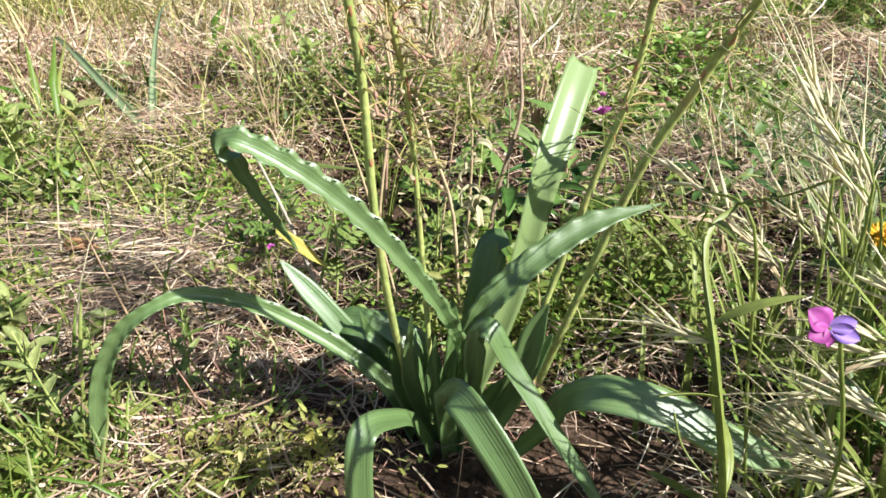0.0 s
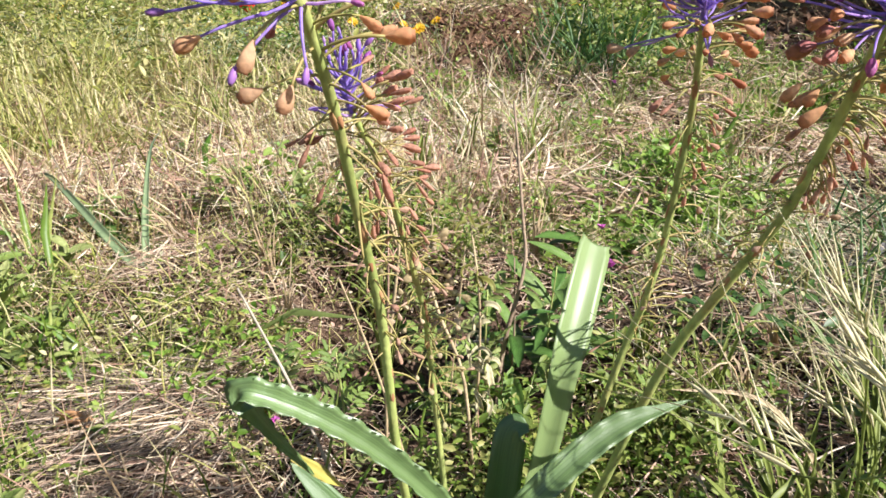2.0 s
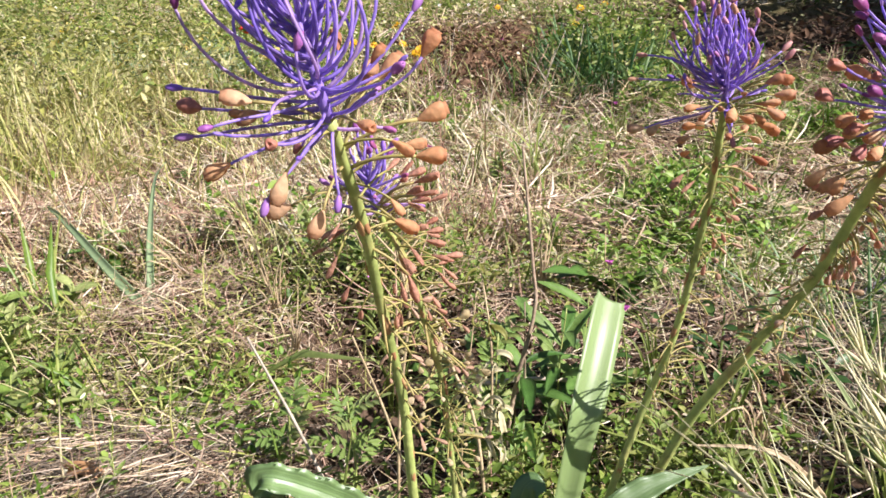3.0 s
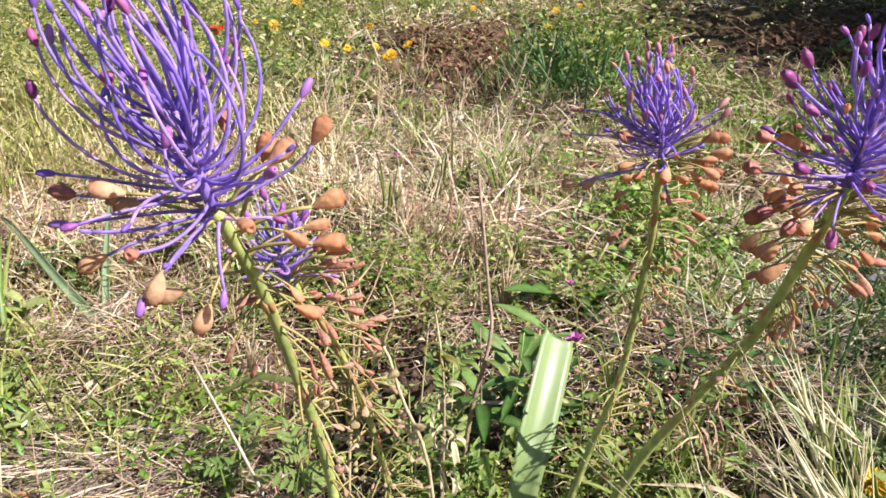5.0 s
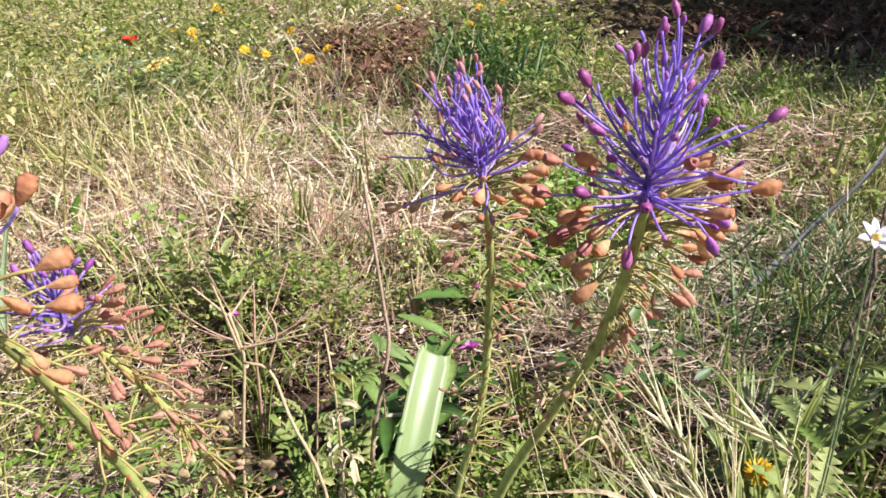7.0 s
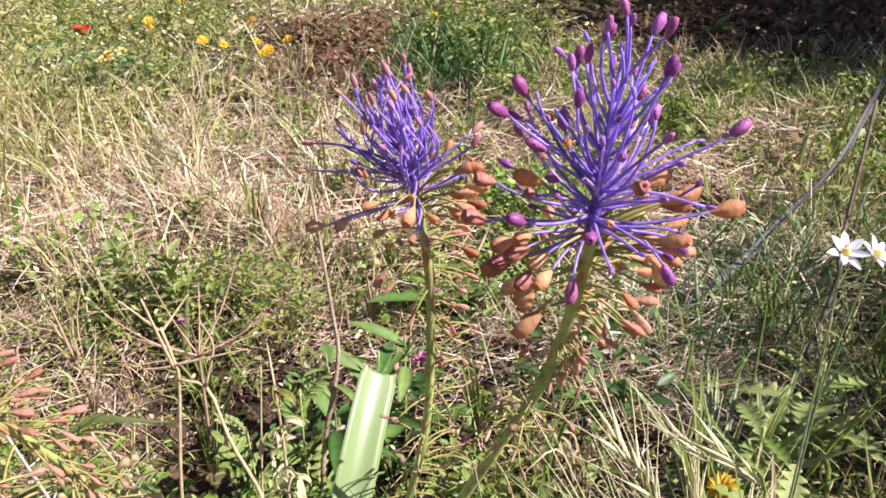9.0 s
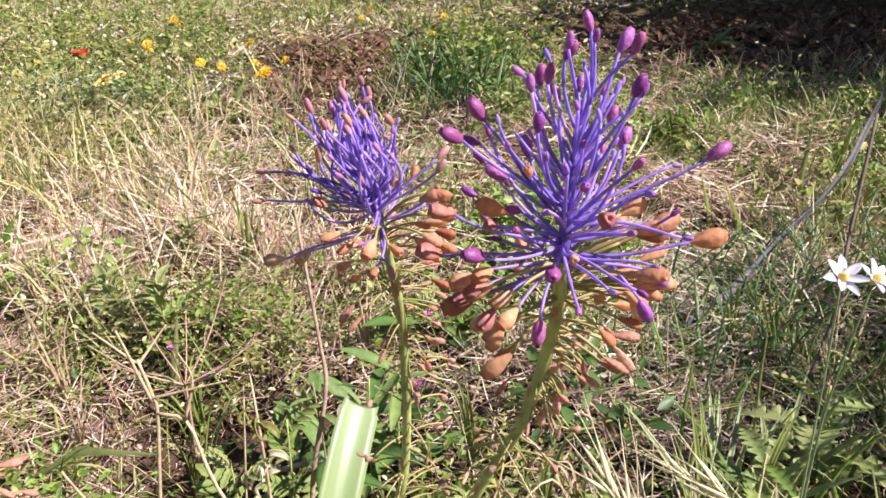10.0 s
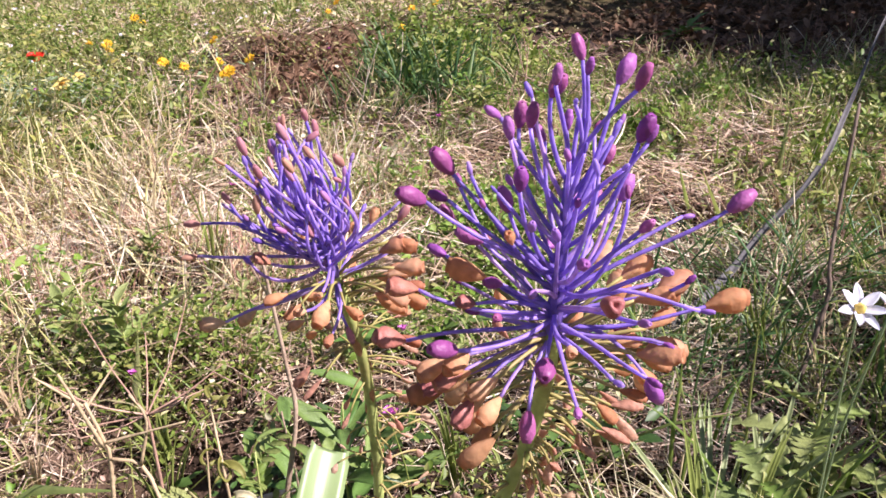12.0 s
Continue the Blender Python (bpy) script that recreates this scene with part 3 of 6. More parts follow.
    for group, loads in ((spokes, buds + buds + [MAUVE_MESH, POD_MESH[0]]), (sheaf, buds)):
        n, reach, first, last, lengths = group
        for i in range(n):
            f = (i + r.random()) / n
            mix = lambda pair: pair[0] + (pair[1] - pair[0]) * f
            start, end = mix(first) + r.gauss(0, 11), mix(last) + r.gauss(0, 18)
            load = r.choice(loads)
            carry(mix(reach), i * 2.39996 + r.uniform(-0.35, 0.35), (start, end), mix(lengths) * r.choice((r.uniform(0.55, 0.8), r.uniform(0.8, 1.1), r.uniform(0.9, 1.12))), load,
                  bud_size * r.uniform(0.65, 1.1) * (0.62 if load is MAUVE_MESH or load in POD_MESH else 1.0), r.uniform(-16, 16))
    for i in range(14):
        k = int(8 + 26 * (i + r.random()) / 14)
        m = frame_at(p[k], p[k + 1] - p[k], r.uniform(0, 6.28)) @ pose(radius * 0.8, 0, 0, 0, r.uniform(-8, 4), 0)
        part("scar", SCAR_MESH, plant, m @ Matrix.Scale(r.uniform(0.7, 1.3), 4), "small dry brown bract")
    for row in leaves:
        pts, width, extra, *kind = row
        v, q, t = strap(np.array(pts) - base, width, **extra)
        data = mesh("leaf", v, [q, t], {"pale": LITLEAF, "yellow": PALE}[kind[0]] if kind else BROAD)
        n = len(v) // 14
        u, w = np.meshgrid(np.linspace(-1, 1, 7), np.linspace(0, 1, n))
        own = np.stack([u, w, np.full_like(u, r.random())], -1).reshape(-1, 3)
        data.attributes.new("blade", "FLOAT_VECTOR", "POINT").data.foreach_set("vector", np.vstack([own, own]).astype(np.float32).ravel())
        part("leaf", data, plant, label={"pale": "upright leaf with a cut-off tip, coloured pale as if sunlit", "yellow": "yellow withered end of a leaf"}[kind[0]] if kind else "")
    return plant


v, q, t = lathe([(-0.004, 0.0003), (-0.002, 0.0011), (0.001, 0.0012), (0.0035, 0.0006), (0.005, 0.0002)], 6)
v[:, 0] *= 0.45
SCAR_MESH = mesh("scar", v, [q, t], SCAR)
MAGENTA_BUDS = [bud_data("bud", BUD, 0.0058, 0.0017), bud_data("bud", BUD, 0.0046, 0.0012), bud_data("bud", BUD, 0.0034, 0.0009), bud_data("bud", VBUD, 0.0034, 0.0008), bud_data("bud", VIOLET, 0.003, 0.0006)]
VIOLET_BUDS = [bud_data("bud", VBUD, 0.0034, 0.0008), bud_data("bud", VIOLET, 0.003, 0.0006), bud_data("bud", BUD, 0.0038, 0.0010)]
RUST_BUDS = [bud_data("bud", RUSTBUD, 0.0042, 0.0010), bud_data("bud", VBUD, 0.0030, 0.0007), bud_data("bud", VIOLET, 0.0030, 0.0006), bud_data("bud", RUSTBUD, 0.0036, 0.0008), bud_data("bud", VIOLET, 0.0026, 0.0006)]

hyacinth(
    [(0.012, 0.362, -0.005), (0.0, 0.335, 0.08), (-0.006, 0.313, 0.157), (-0.008, 0.300, 0.228), (-0.012, 0.284, 0.275), (-0.014, 0.262, 0.315), (-0.017, 0.240, 0.347)], 0.0018,
    [
        ([(0.030, 0.350, -0.005), (0.033, 0.335, 0.060), (0.0255, 0.318, 0.101), (0.008, 0.309, 0.136), (-0.015, 0.302, 0.168), (-0.039, 0.295, 0.192), (-0.060, 0.292, 0.203), (-0.0555, 0.305, 0.175), (-0.043, 0.321, 0.139)],
         (0.006, 0.0065, 0.0075, 0.009, 0.010, 0.0105, 0.010, 0.005, 0.004), dict(n=110, twist=(0, 0), channel=0.8, tip=0.08, ripple=0.16, waves=150)),
        ([(0.01, 0.35, -0.005), (-0.013, 0.356, 0.036), (-0.064, 0.352, 0.080), (-0.098, 0.335, 0.104), (-0.119, 0.325, 0.103), (-0.140, 0.323, 0.084), (-0.157, 0.323, 0.047), (-0.166, 0.32, -0.005)],
         (0.010, 0.010, 0.0095, 0.008, 0.006, 0.009, 0.0095, 0.008), dict(n=110, twist=(0, 0, 15, 35, 55), channel=0.6, tip=0.1, ripple=0.12, waves=150)),
        ([(0.02, 0.335, -0.004), (0.0105, 0.312, 0.044), (-0.0004, 0.29, 0.066), (-0.0096, 0.274, 0.0745), (-0.0125, 0.266, 0.064), (-0.012, 0.26, 0.035), (-0.011, 0.258, -0.004)], (0.006, 0.008, 0.011, 0.0128, 0.0128, 0.0125, 0.012), dict(twist=(0, 0), channel=0.12, tip=0.12, blunt=0.5)),
        ([(0.012, 0.36, -0.004), (-0.03, 0.365, 0.06), (-0.066, 0.372, 0.104)], (0.012, 0.013, 0.010), dict(twist=(0, 0), tip=0.2)),
        ([(-0.0523, 0.321, 0.150), (-0.0442, 0.323, 0.141), (-0.0388, 0.324, 0.135), (-0.0315, 0.327, 0.127)], (0.004, 0.006, 0.006, 0.004), dict(n=14, twist=(0, 20), channel=0.4, tip=0.4), "yellow"),
    ],
    "tall tassel hyacinth with curly violet tuft, brown flowers and arching leaves", 
    pods=30, pod_from=0.66, pod_size=0.98, fans=((5, -5, 38), (3, 222, 45), (2, 90, 90)), tuft_high=0.023, seed=3, lean=(-0.2, -0.1, 1), buds=VIOLET_BUDS,
    spokes=(16, (0.0, 0.5), (-6, 14), (-12, 38), (0.023, 0.026)), sheaf=(56, (0.45, 1.0), (-2, 56), (122, 108), (0.034, 0.027)),
    single=[(0.1, 5, 0, 48, 0.026, "pod", 0.8), (0.02, 190, -4, -14, 0.024, "pod", 0.8), (0.3, 172, 4, 20, 0.027, "mauve", 0.8), (0.1, 176, 6, -4, 0.031, "bud", 1.3),
            (0.35, 168, 6, 24, 0.031, "bud", 1.15), (0.45, 10, 10, 44, 0.026, "bud", 1.3), (0.02, 225, -10, -30, 0.022, "bud", 1.3), (0.9, -10, 25, 92, 0.030, "mauve", 0.9), (0.9, 180, 20, 96, 0.034, "bud", 1.5), (0.0, 265, -30, -70, 0.015, "bud", 1.2)])
hyacinth(
    [(0.02, 0.36, -0.005), (0.010, 0.361, 0.145), (0.007, 0.337, 0.207), (0.001, 0.318, 0.25), (-0.004, 0.30, 0.283), (-0.012, 0.287, 0.308)], 0.0013,
    [
        ([(0.02, 0.365, -0.004), (0.01, 0.365, 0.05), (-0.03, 0.375, 0.072)], (0.014, 0.017, 0.015), dict(twist=(0, 0), tip=0.3)),
        ([(0.028, 0.335, -0.004), (0.026, 0.315, 0.056), (0.033, 0.30, 0.0705), (0.048, 0.285, 0.057), (0.064, 0.272, 0.034), (0.082, 0.258, 0.0)], (0.009, 0.013, 0.0175, 0.019, 0.018, 0.010), dict(twist=(-10, -35, -45), channel=0.15, tip=0.15)),
        ([(0.016, 0.35, -0.004), (0.002, 0.345, 0.04), (-0.004, 0.335, 0.075)], (0.012, 0.012, 0.008), dict(tip=0.4)),
        ([(0.015, 0.362, -0.004), (-0.002, 0.364, 0.05), (-0.028, 0.368, 0.066), (-0.052, 0.372, 0.052)], (0.012, 0.017, 0.017, 0.009), dict(twist=(0, 0), channel=0.3, tip=0.3)),
        ([(0.048, 0.348, -0.004), (0.063, 0.340, 0.045), (0.071, 0.338, 0.083), (0.077, 0.338, 0.102)], (0.010, 0.014, 0.013, 0.007), dict(twist=(0, 10), channel=0.3, tip=0.35)),
        ([(0.030, 0.340, -0.004), (0.040, 0.326, 0.045), (0.038, 0.318, 0.083)], (0.009, 0.011, 0.006), dict(twist=(0, 25), tip=0.5)),
        ([(0.022, 0.345, -0.004), (0.018, 0.334, 0.05), (0.020, 0.328, 0.088)], (0.009, 0.010, 0.005), dict(twist=(0, -25), tip=0.5)),
        ([(0.022, 0.355, -0.004), (0.03, 0.36, 0.05), (0.028, 0.362, 0.09)], (0.011, 0.011, 0.008), dict(tip=0.4)),
        ([(0.018, 0.352, -0.004), (0.006, 0.34, 0.05), (0.008, 0.33, 0.10)], (0.008, 0.010, 0.006), dict(tip=0.5)),
        ([(0.026, 0.35, -0.004), (0.036, 0.345, 0.06), (0.044, 0.35, 0.095)], (0.009, 0.011, 0.006), dict(tip=0.5)),
        ([(0.014, 0.356, -0.004), (-0.012, 0.365, 0.045), (-0.022, 0.36, 0.08)], (0.009, 0.011, 0.007), dict(tip=0.5)),
        ([(0.034, 0.36, -0.004), (0.055, 0.352, 0.03), (0.07, 0.345, 0.055)], (0.010, 0.012, 0.008), dict(tip=0.5)),
    ],
    "shorter tassel hyacinth with small violet tuft and many brown flowers", 
    pods=48, pod_from=0.60, pod_size=0.80, pod_set=RED_MESH, dried_set=CAPSULES, fans=((6, -8, 34), (2, 180, 60), (2, 270, 60)), dried=80, dried_to=0.22, dried_slots=(0, 1, 1, 2, 3), tuft_high=0.013, seed=8, lean=(-0.1, -0.1, 1), buds=VIOLET_BUDS,
    spokes=(14, (0.0, 0.6), (0, 20), (10, 40), (0.016, 0.015)), sheaf=(20, (0.4, 1.0), (20, 70), (80, 92), (0.014, 0.011)))
hyacinth(
    [(0.06, 0.375, -0.005), (0.10, 0.378, 0.15), (0.112, 0.369, 0.211), (0.1135, 0.352, 0.28), (0.108, 0.333, 0.326)], 0.0017,
    [
        ([(0.035, 0.37, -0.004), (0.06, 0.375, 0.08), (0.074, 0.385, 0.146), (0.080, 0.394, 0.163), (0.090, 0.415, 0.184), (0.0985, 0.435, 0.197)], (0.010, 0.014, 0.017, 0.019, 0.019, 0.019), dict(n=90, twist=(0, 0), channel=0.3, tip=0.04, blunt=0.9, notch=0.3, facing=(0.35, -0.63, 0.7)), "pale"),
        ([(0.035, 0.37, -0.004), (0.045, 0.385, 0.07), (0.051, 0.393, 0.102), (0.06, 0.392, 0.106)], (0.016, 0.019, 0.018, 0.012), dict(twist=(0, 0), tip=0.2, blunt=0.4)),
        ([(0.05, 0.36, -0.004), (0.065, 0.34, 0.05), (0.08, 0.335, 0.085)], (0.012, 0.014, 0.010), dict(twist=(0, 0), tip=0.3)),
    ],
    "tassel hyacinth with fading violet tuft, rusty buds and drooping brown flowers", 
    pods=54, pod_from=0.66, pod_size=0.82, fans=((5, 0, 26), (2, 190, 45), (2, 90, 90)), dried=40, dried_to=0.30, dried_slots=(1, 2, 3, 3, 4), tuft_high=0.018, seed=5, lean=(-0.27, -0.14, 1), buds=RUST_BUDS,
    spokes=(20, (0.0, 0.6), (-4, 22), (0, 60), (0.019, 0.021)), sheaf=(60, (0.3, 1.0), (8, 60), (110, 96), (0.025, 0.021)),
    single=[(0.0, 178, 0, 4, 0.027, "pod", 0.75), (0.02, 170, 2, -6, 0.022, "pod", 0.7), (0.4, 172, 30, 12, 0.030, "bud", 0.9), (0.5, 165, 36, 20, 0.028, "bud", 0.9), (0.3, 4, 20, 34, 0.022, "bud", 1.1), (0.05, 260, -20, -70, 0.012, "bud", 1.0)])
hyacinth(
    [(0.08, 0.39, -0.005), (0.115, 0.365, 0.15), (0.135, 0.345, 0.215), (0.147, 0.328, 0.256), (0.150, 0.307, 0.302), (0.144, 0.284, 0.332)], 0.0020,
    [
        ([(0.025, 0.348, -0.005), (0.032, 0.335, 0.04), (0.041, 0.325, 0.0975), (0.060, 0.328, 0.124), (0.0935, 0.343, 0.143), (0.129, 0.351, 0.152)], (0.007, 0.010, 0.012, 0.0135, 0.012, 0.006), dict(n=80, twist=(0, 0), channel=0.45, tip=0.18, ripple=0.08, waves=110)),
        ([(0.036, 0.345, -0.005), (0.0385, 0.32, 0.06), (0.040, 0.306, 0.100), (0.045, 0.300, 0.1115), (0.056, 0.298, 0.092), (0.0755, 0.288, 0.064), (0.098, 0.275, 0.032), (0.115, 0.265, 0.0)], (0.007, 0.009, 0.011, 0.012, 0.011, 0.0095, 0.008, 0.006), dict(n=36, twist=(0, 10, 20, 20), channel=0.2, tip=0.2)),
        ([(0.06, 0.335, -0.004), (0.077, 0.32, 0.034), (0.084, 0.305, 0.066), (0.0955, 0.29, 0.084), (0.119, 0.282, 0.085), (0.151, 0.278, 0.070), (0.183, 0.278, 0.052), (0.20, 0.278, 0.03)], (0.008, 0.010, 0.014, 0.018, 0.019, 0.017, 0.014, 0.008), dict(n=30, twist=(0, 0), channel=0.12, tip=0.2)),
        ([(0.20, 0.35, 0.0), (0.235, 0.34, 0.045), (0.27, 0.325, 0.03)], (0.016, 0.02, 0.012), dict(twist=(10, 20), tip=0.3)),
    ],
    "tassel hyacinth with spiky violet tuft, magenta buds and ripe brown flowers", 
    pods=68, pod_from=0.66, pod_size=1.0, fans=((7, -10, 30), (4, 192, 28), (1, 90, 60)), crowd=1.0, dried=46, dried_to=0.40, dried_slots=(1, 2, 3, 4, 4), tuft_high=0.031, seed=11, lean=(0.06, -0.1, 1), buds=MAGENTA_BUDS, bud_size=0.88,
    spokes=(26, (0.04, 0.6), (2, 36), (0, 46), (0.020, 0.025)), sheaf=(46, (0.35, 1.0), (30, 72), (60, 88), (0.026, 0.019)),
    single=[(0.2, -8, 4, 14, 0.029, "pod", 1.0), (0.5, -4, 20, 36, 0.031, "bud", 0.95), (0.12, -12, 8, -40, 0.022, "bud", 0.95), (0.15, -25, 4, -50, 0.020, "bud", 1.0), (0.2, 186, 2, 10, 0.027, "mauve", 0.8), (0.35, 182, 14, 26, 0.026, "mauve", 0.75),
            (0.6, 178, 26, 36, 0.029, "bud", 0.95), (0.6, 165, 38, 46, 0.026, "bud", 0.95), (0.3, 215, 6, 22, 0.026, "bud", 0.95), (0.3, 245, 14, 20, 0.020, "bud", 1.0), (0.05, 235, -14, -50, 0.017, "bud", 0.95), (0.02, 200, 0, -4, 0.020, "mauve", 0.8), (0.0, 205, -10, -24, 0.019, "mauve", 0.8), (0.4, 268, 30, 40, 0.024, "mauve", 0.7), (0.0, 195, 6, 2, 0.022, "pod", 0.78), (0.0, 186, -10, -20, 0.020, "mauve", 0.85), (0.0, 215, -12, -26, 0.017, "pod", 0.75), (0.08, 204, 10, 6, 0.019, "pod", 0.72)])


# ---- wild barley, the nearest grasses ----
def barley(base, tip, root, seed, awns=10):
    """A grass stalk with an ear of pale, long-awned spikelets that fans out from base to tip."""
    r = np.random.default_rng(seed)
    root, base, tip = (np.array(v, float) for v in (root, base, tip))
    g = thing("wild_barley", "pale straw-green wild barley stalk with a long-awned ear", "grass", "wild barley", at=root)
    b, e = base - root, tip - root
    mid = b * 0.55 + (0, 0, 0.012) + r.normal(0, 0.006, 3)
    stem = glide([(0, 0, 0), mid, b, b + (e - b) * 0.35], 16)
    v, q, t = tube(stem, np.linspace(0.0009, 0.0005, 16), 5)
    part("stem", mesh("stem", v, [q, t], GRASS), g)
    d = e - b
    ln = np.linalg.norm(d)
    d /= ln
    side = np.cross(d, (0, 0, 1))
    side /= np.linalg.norm(side)
    up = np.cross(side, d)
    for i in range(awns):
        f = i / awns
        at = b + d * ln * 0.55 * f
        sp = r.normal(0, 1, 2) * 0.30
        way = d + side * sp[0] + up * sp[1]
        way /= np.linalg.norm(way)
        s = np.linspace(0, 1, 6)
        v, q, t = tube(at + way * (0.016 * s)[:, None], 0.00085 * np.sin(np.pi * (0.12 + 0.8 * s)), 5)
        grain = part("spikelet", mesh("spikelet", v, [q, t], AWN), g)
        drop = np.array([0, 0, -0.006]) * r.random()
        h = at + way * (0.010 + (ln * r.uniform(0.5, 0.75)) * s)[:, None] + drop * (s**2)[:, None]
        v, q, t = tube(h, np.linspace(0.00038, 0.00014, 6), 3)
        part("awn", mesh("awn", v, [q, t], AWN), grain)
    v, q, t = strap(glide([(0, 0, 0.01), b * 0.35 + r.normal(0, 0.01, 3), b * 0.6 + r.normal(0, 0.03, 3) + (0, 0, -0.01)], 6), (0.004, 0.004, 0.002), n=12, tip=0.7, thick=0.0003)
    part("leaf", mesh("leaf", v, [q, t], GRASS), g)


for k, (b, e, root) in enumerate([
    ((0.139, 0.281, 0.12), (0.099, 0.305, 0.124), (0.17, 0.30, 0)), ((0.13, 0.25, 0.193), (0.101, 0.33, 0.196), (0.175, 0.27, 0)),
    ((0.172, 0.26, 0.204), (0.137, 0.30, 0.246), (0.20, 0.28, 0)), ((0.181, 0.22, 0.103), (0.153, 0.26, 0.108), (0.21, 0.25, 0)),
    ((0.185, 0.22, 0.131), (0.152, 0.25, 0.138), (0.22, 0.26, 0)), ((0.192, 0.33, 0.196), (0.169, 0.35, 0.238), (0.215, 0.33, 0)),
    ((0.219, 0.36, 0.12), (0.18, 0.385, 0.165), (0.23, 0.37, 0)), ((0.226, 0.36, 0.125), (0.204, 0.385, 0.185), (0.235, 0.365, 0)),
    ((0.234, 0.36, 0.12), (0.240, 0.38, 0.18), (0.24, 0.36, 0)), ((0.200, 0.36, 0.11), (0.168, 0.38, 0.135), (0.205, 0.36, 0)),
    ((0.240, 0.345, 0.12), (0.270, 0.37, 0.165), (0.235, 0.345, 0)), ((0.205, 0.31, 0.17), (0.18, 0.345, 0.20), (0.225, 0.31, 0)), ((0.19, 0.245, 0.08), (0.16, 0.265, 0.085), (0.215, 0.26, 0)),
    ((0.20, 0.24, 0.16), (0.172, 0.265, 0.172), (0.23, 0.25, 0)), ((0.215, 0.28, 0.12), (0.185, 0.30, 0.13), (0.24, 0.29, 0)), ((0.165, 0.225, 0.07), (0.14, 0.25, 0.075), (0.195, 0.235, 0)),
    ((0.24, 0.33, 0.19), (0.215, 0.36, 0.21), (0.26, 0.33, 0)), ((0.198, 0.25, 0.112), (0.146, 0.255, 0.125), (0.23, 0.26, 0)), ((0.211, 0.25, 0.070), (0.163, 0.25, 0.077), (0.24, 0.25, 0)),
    ((0.19, 0.25, 0.088), (0.145, 0.25, 0.119), (0.215, 0.26, 0)), ((0.205, 0.255, 0.137), (0.157, 0.26, 0.134), (0.235, 0.27, 0)), ((0.215, 0.27, 0.05), (0.165, 0.275, 0.06), (0.24, 0.27, 0)), ((0.26, 0.40, 0.14), (0.235, 0.42, 0.16), (0.28, 0.40, 0)),
]):
    barley(b, e, (root[0], root[1], float(gz(root[0], root[1])) - 0.003), 20 + k)

# more barley out of view, added to throw dappled shade on the leaves
for k in range(8):
    x, y = 0.28 + 0.012 * k + rng.normal(0, 0.01), 0.17 + 0.03 * (k * 7 % 5) + rng.normal(0, 0.01)
    h = 0.17 + 0.02 * (k * 3 % 6)
    barley((x - 0.03, y, h), (x - 0.065, y + 0.02, h + 0.015), (x, y, float(gz(x, y)) - 0.003), 60 + k)


# ---- other single plants ----
def flat_leaf(length, width, lobes=0, droop=0.25, n=9, fold=0.2, thick=0.0003, cut=0.55):
    """A leaf along x from its stalk's end, lobed along its edge if asked, drooping to its tip."""
    s = np.linspace(0, 1, n)
    w = width * np.sin(np.pi * np.clip(s * 0.93 + 0.05, 0, 1)) ** 0.75
    if lobes:
        w = w * (1 - cut + cut * np.abs(np.sin(np.pi * lobes * s)))
    x, z = length * s, length * (0.15 * s - droop * s**2)
    u = np.array([-1, -0.5, 0, 0.5, 1])
    top = np.stack([np.broadcast_to(x[:, None] + 0 * u, (n, 5)), w[:, None] * u / 2, z[:, None] + fold * w[:, None] * np.abs(u)], -1)
    v = np.vstack([top.reshape(-1, 3), (top - (0, 0, thick)).reshape(-1, 3)])
    i, j = np.meshgrid(np.arange(n - 1), np.arange(4), indexing="ij")
    q = np.stack([i * 5 + j, i * 5 + j + 1, (i + 1) * 5 + j + 1, (i + 1) * 5 + j], -1).reshape(-1, 4)
    m = n * 5
    rims = []
    for c in (0, 4):
        r = np.arange(n - 1)
        rims.append(np.stack([r * 5 + c, (r + 1) * 5 + c, (r + 1) * 5 + c + m, r * 5 + c + m], 1))
    return v, np.vstack([q, q[:, ::-1] + m, *rims]), np.zeros((0, 3), int)


def pinnate_leaf(length, pairs, size):
    """A feathery leaf: a thin rib with pairs of toothed leaflets, all in one mesh."""
    pieces = [tube(glide([(0, 0, 0), (length * 0.5, 0, length * 0.1), (length, 0, 0)], 8), np.linspace(0.0008, 0.0003, 8), 4)]
    for i in range(pairs + 1):
        f = 0.2 + 0.8 * i / pairs
        at = np.array([length * f, 0, length * 0.1 * np.sin(np.pi * f)])
        for sgn in (1, -1) if i < pairs else (0,):
            v, q, t = flat_leaf(size * (1.15 - 0.5 * abs(f - 0.5)), size * 0.45, 2, 0.2, 8)
            a = sgn * radians(58)
            rot = np.array([[np.cos(a), -np.sin(a), 0], [np.sin(a), np.cos(a), 0], [0, 0, 1]])
            pieces.append((v @ rot.T + at, q, t))
    return join(pieces)


OVAL = [mesh("leaf", *(lambda r: (r[0], [r[1], r[2]]))(flat_leaf(1, 0.24, 0, d, 10)), WEED) for d in (0.15, 0.4)]
ROUND = [mesh("leaf", *(lambda r: (r[0], [r[1], r[2]]))(flat_leaf(1, 0.5, 0, d, 10)), LIGHTWEED) for d in (0.1, 0.3)]
LOBED = [mesh("leaf", *(lambda r: (r[0], [r[1], r[2]]))(flat_leaf(1, 0.46, 6, d, 37, cut=0.8)), LIGHTWEED) for d in (0.2, 0.45)]
FEATHER = [mesh("leaf", *pinnate_leaf(1, n, 0.42), LIGHTWEED) for n in (4, 5)]


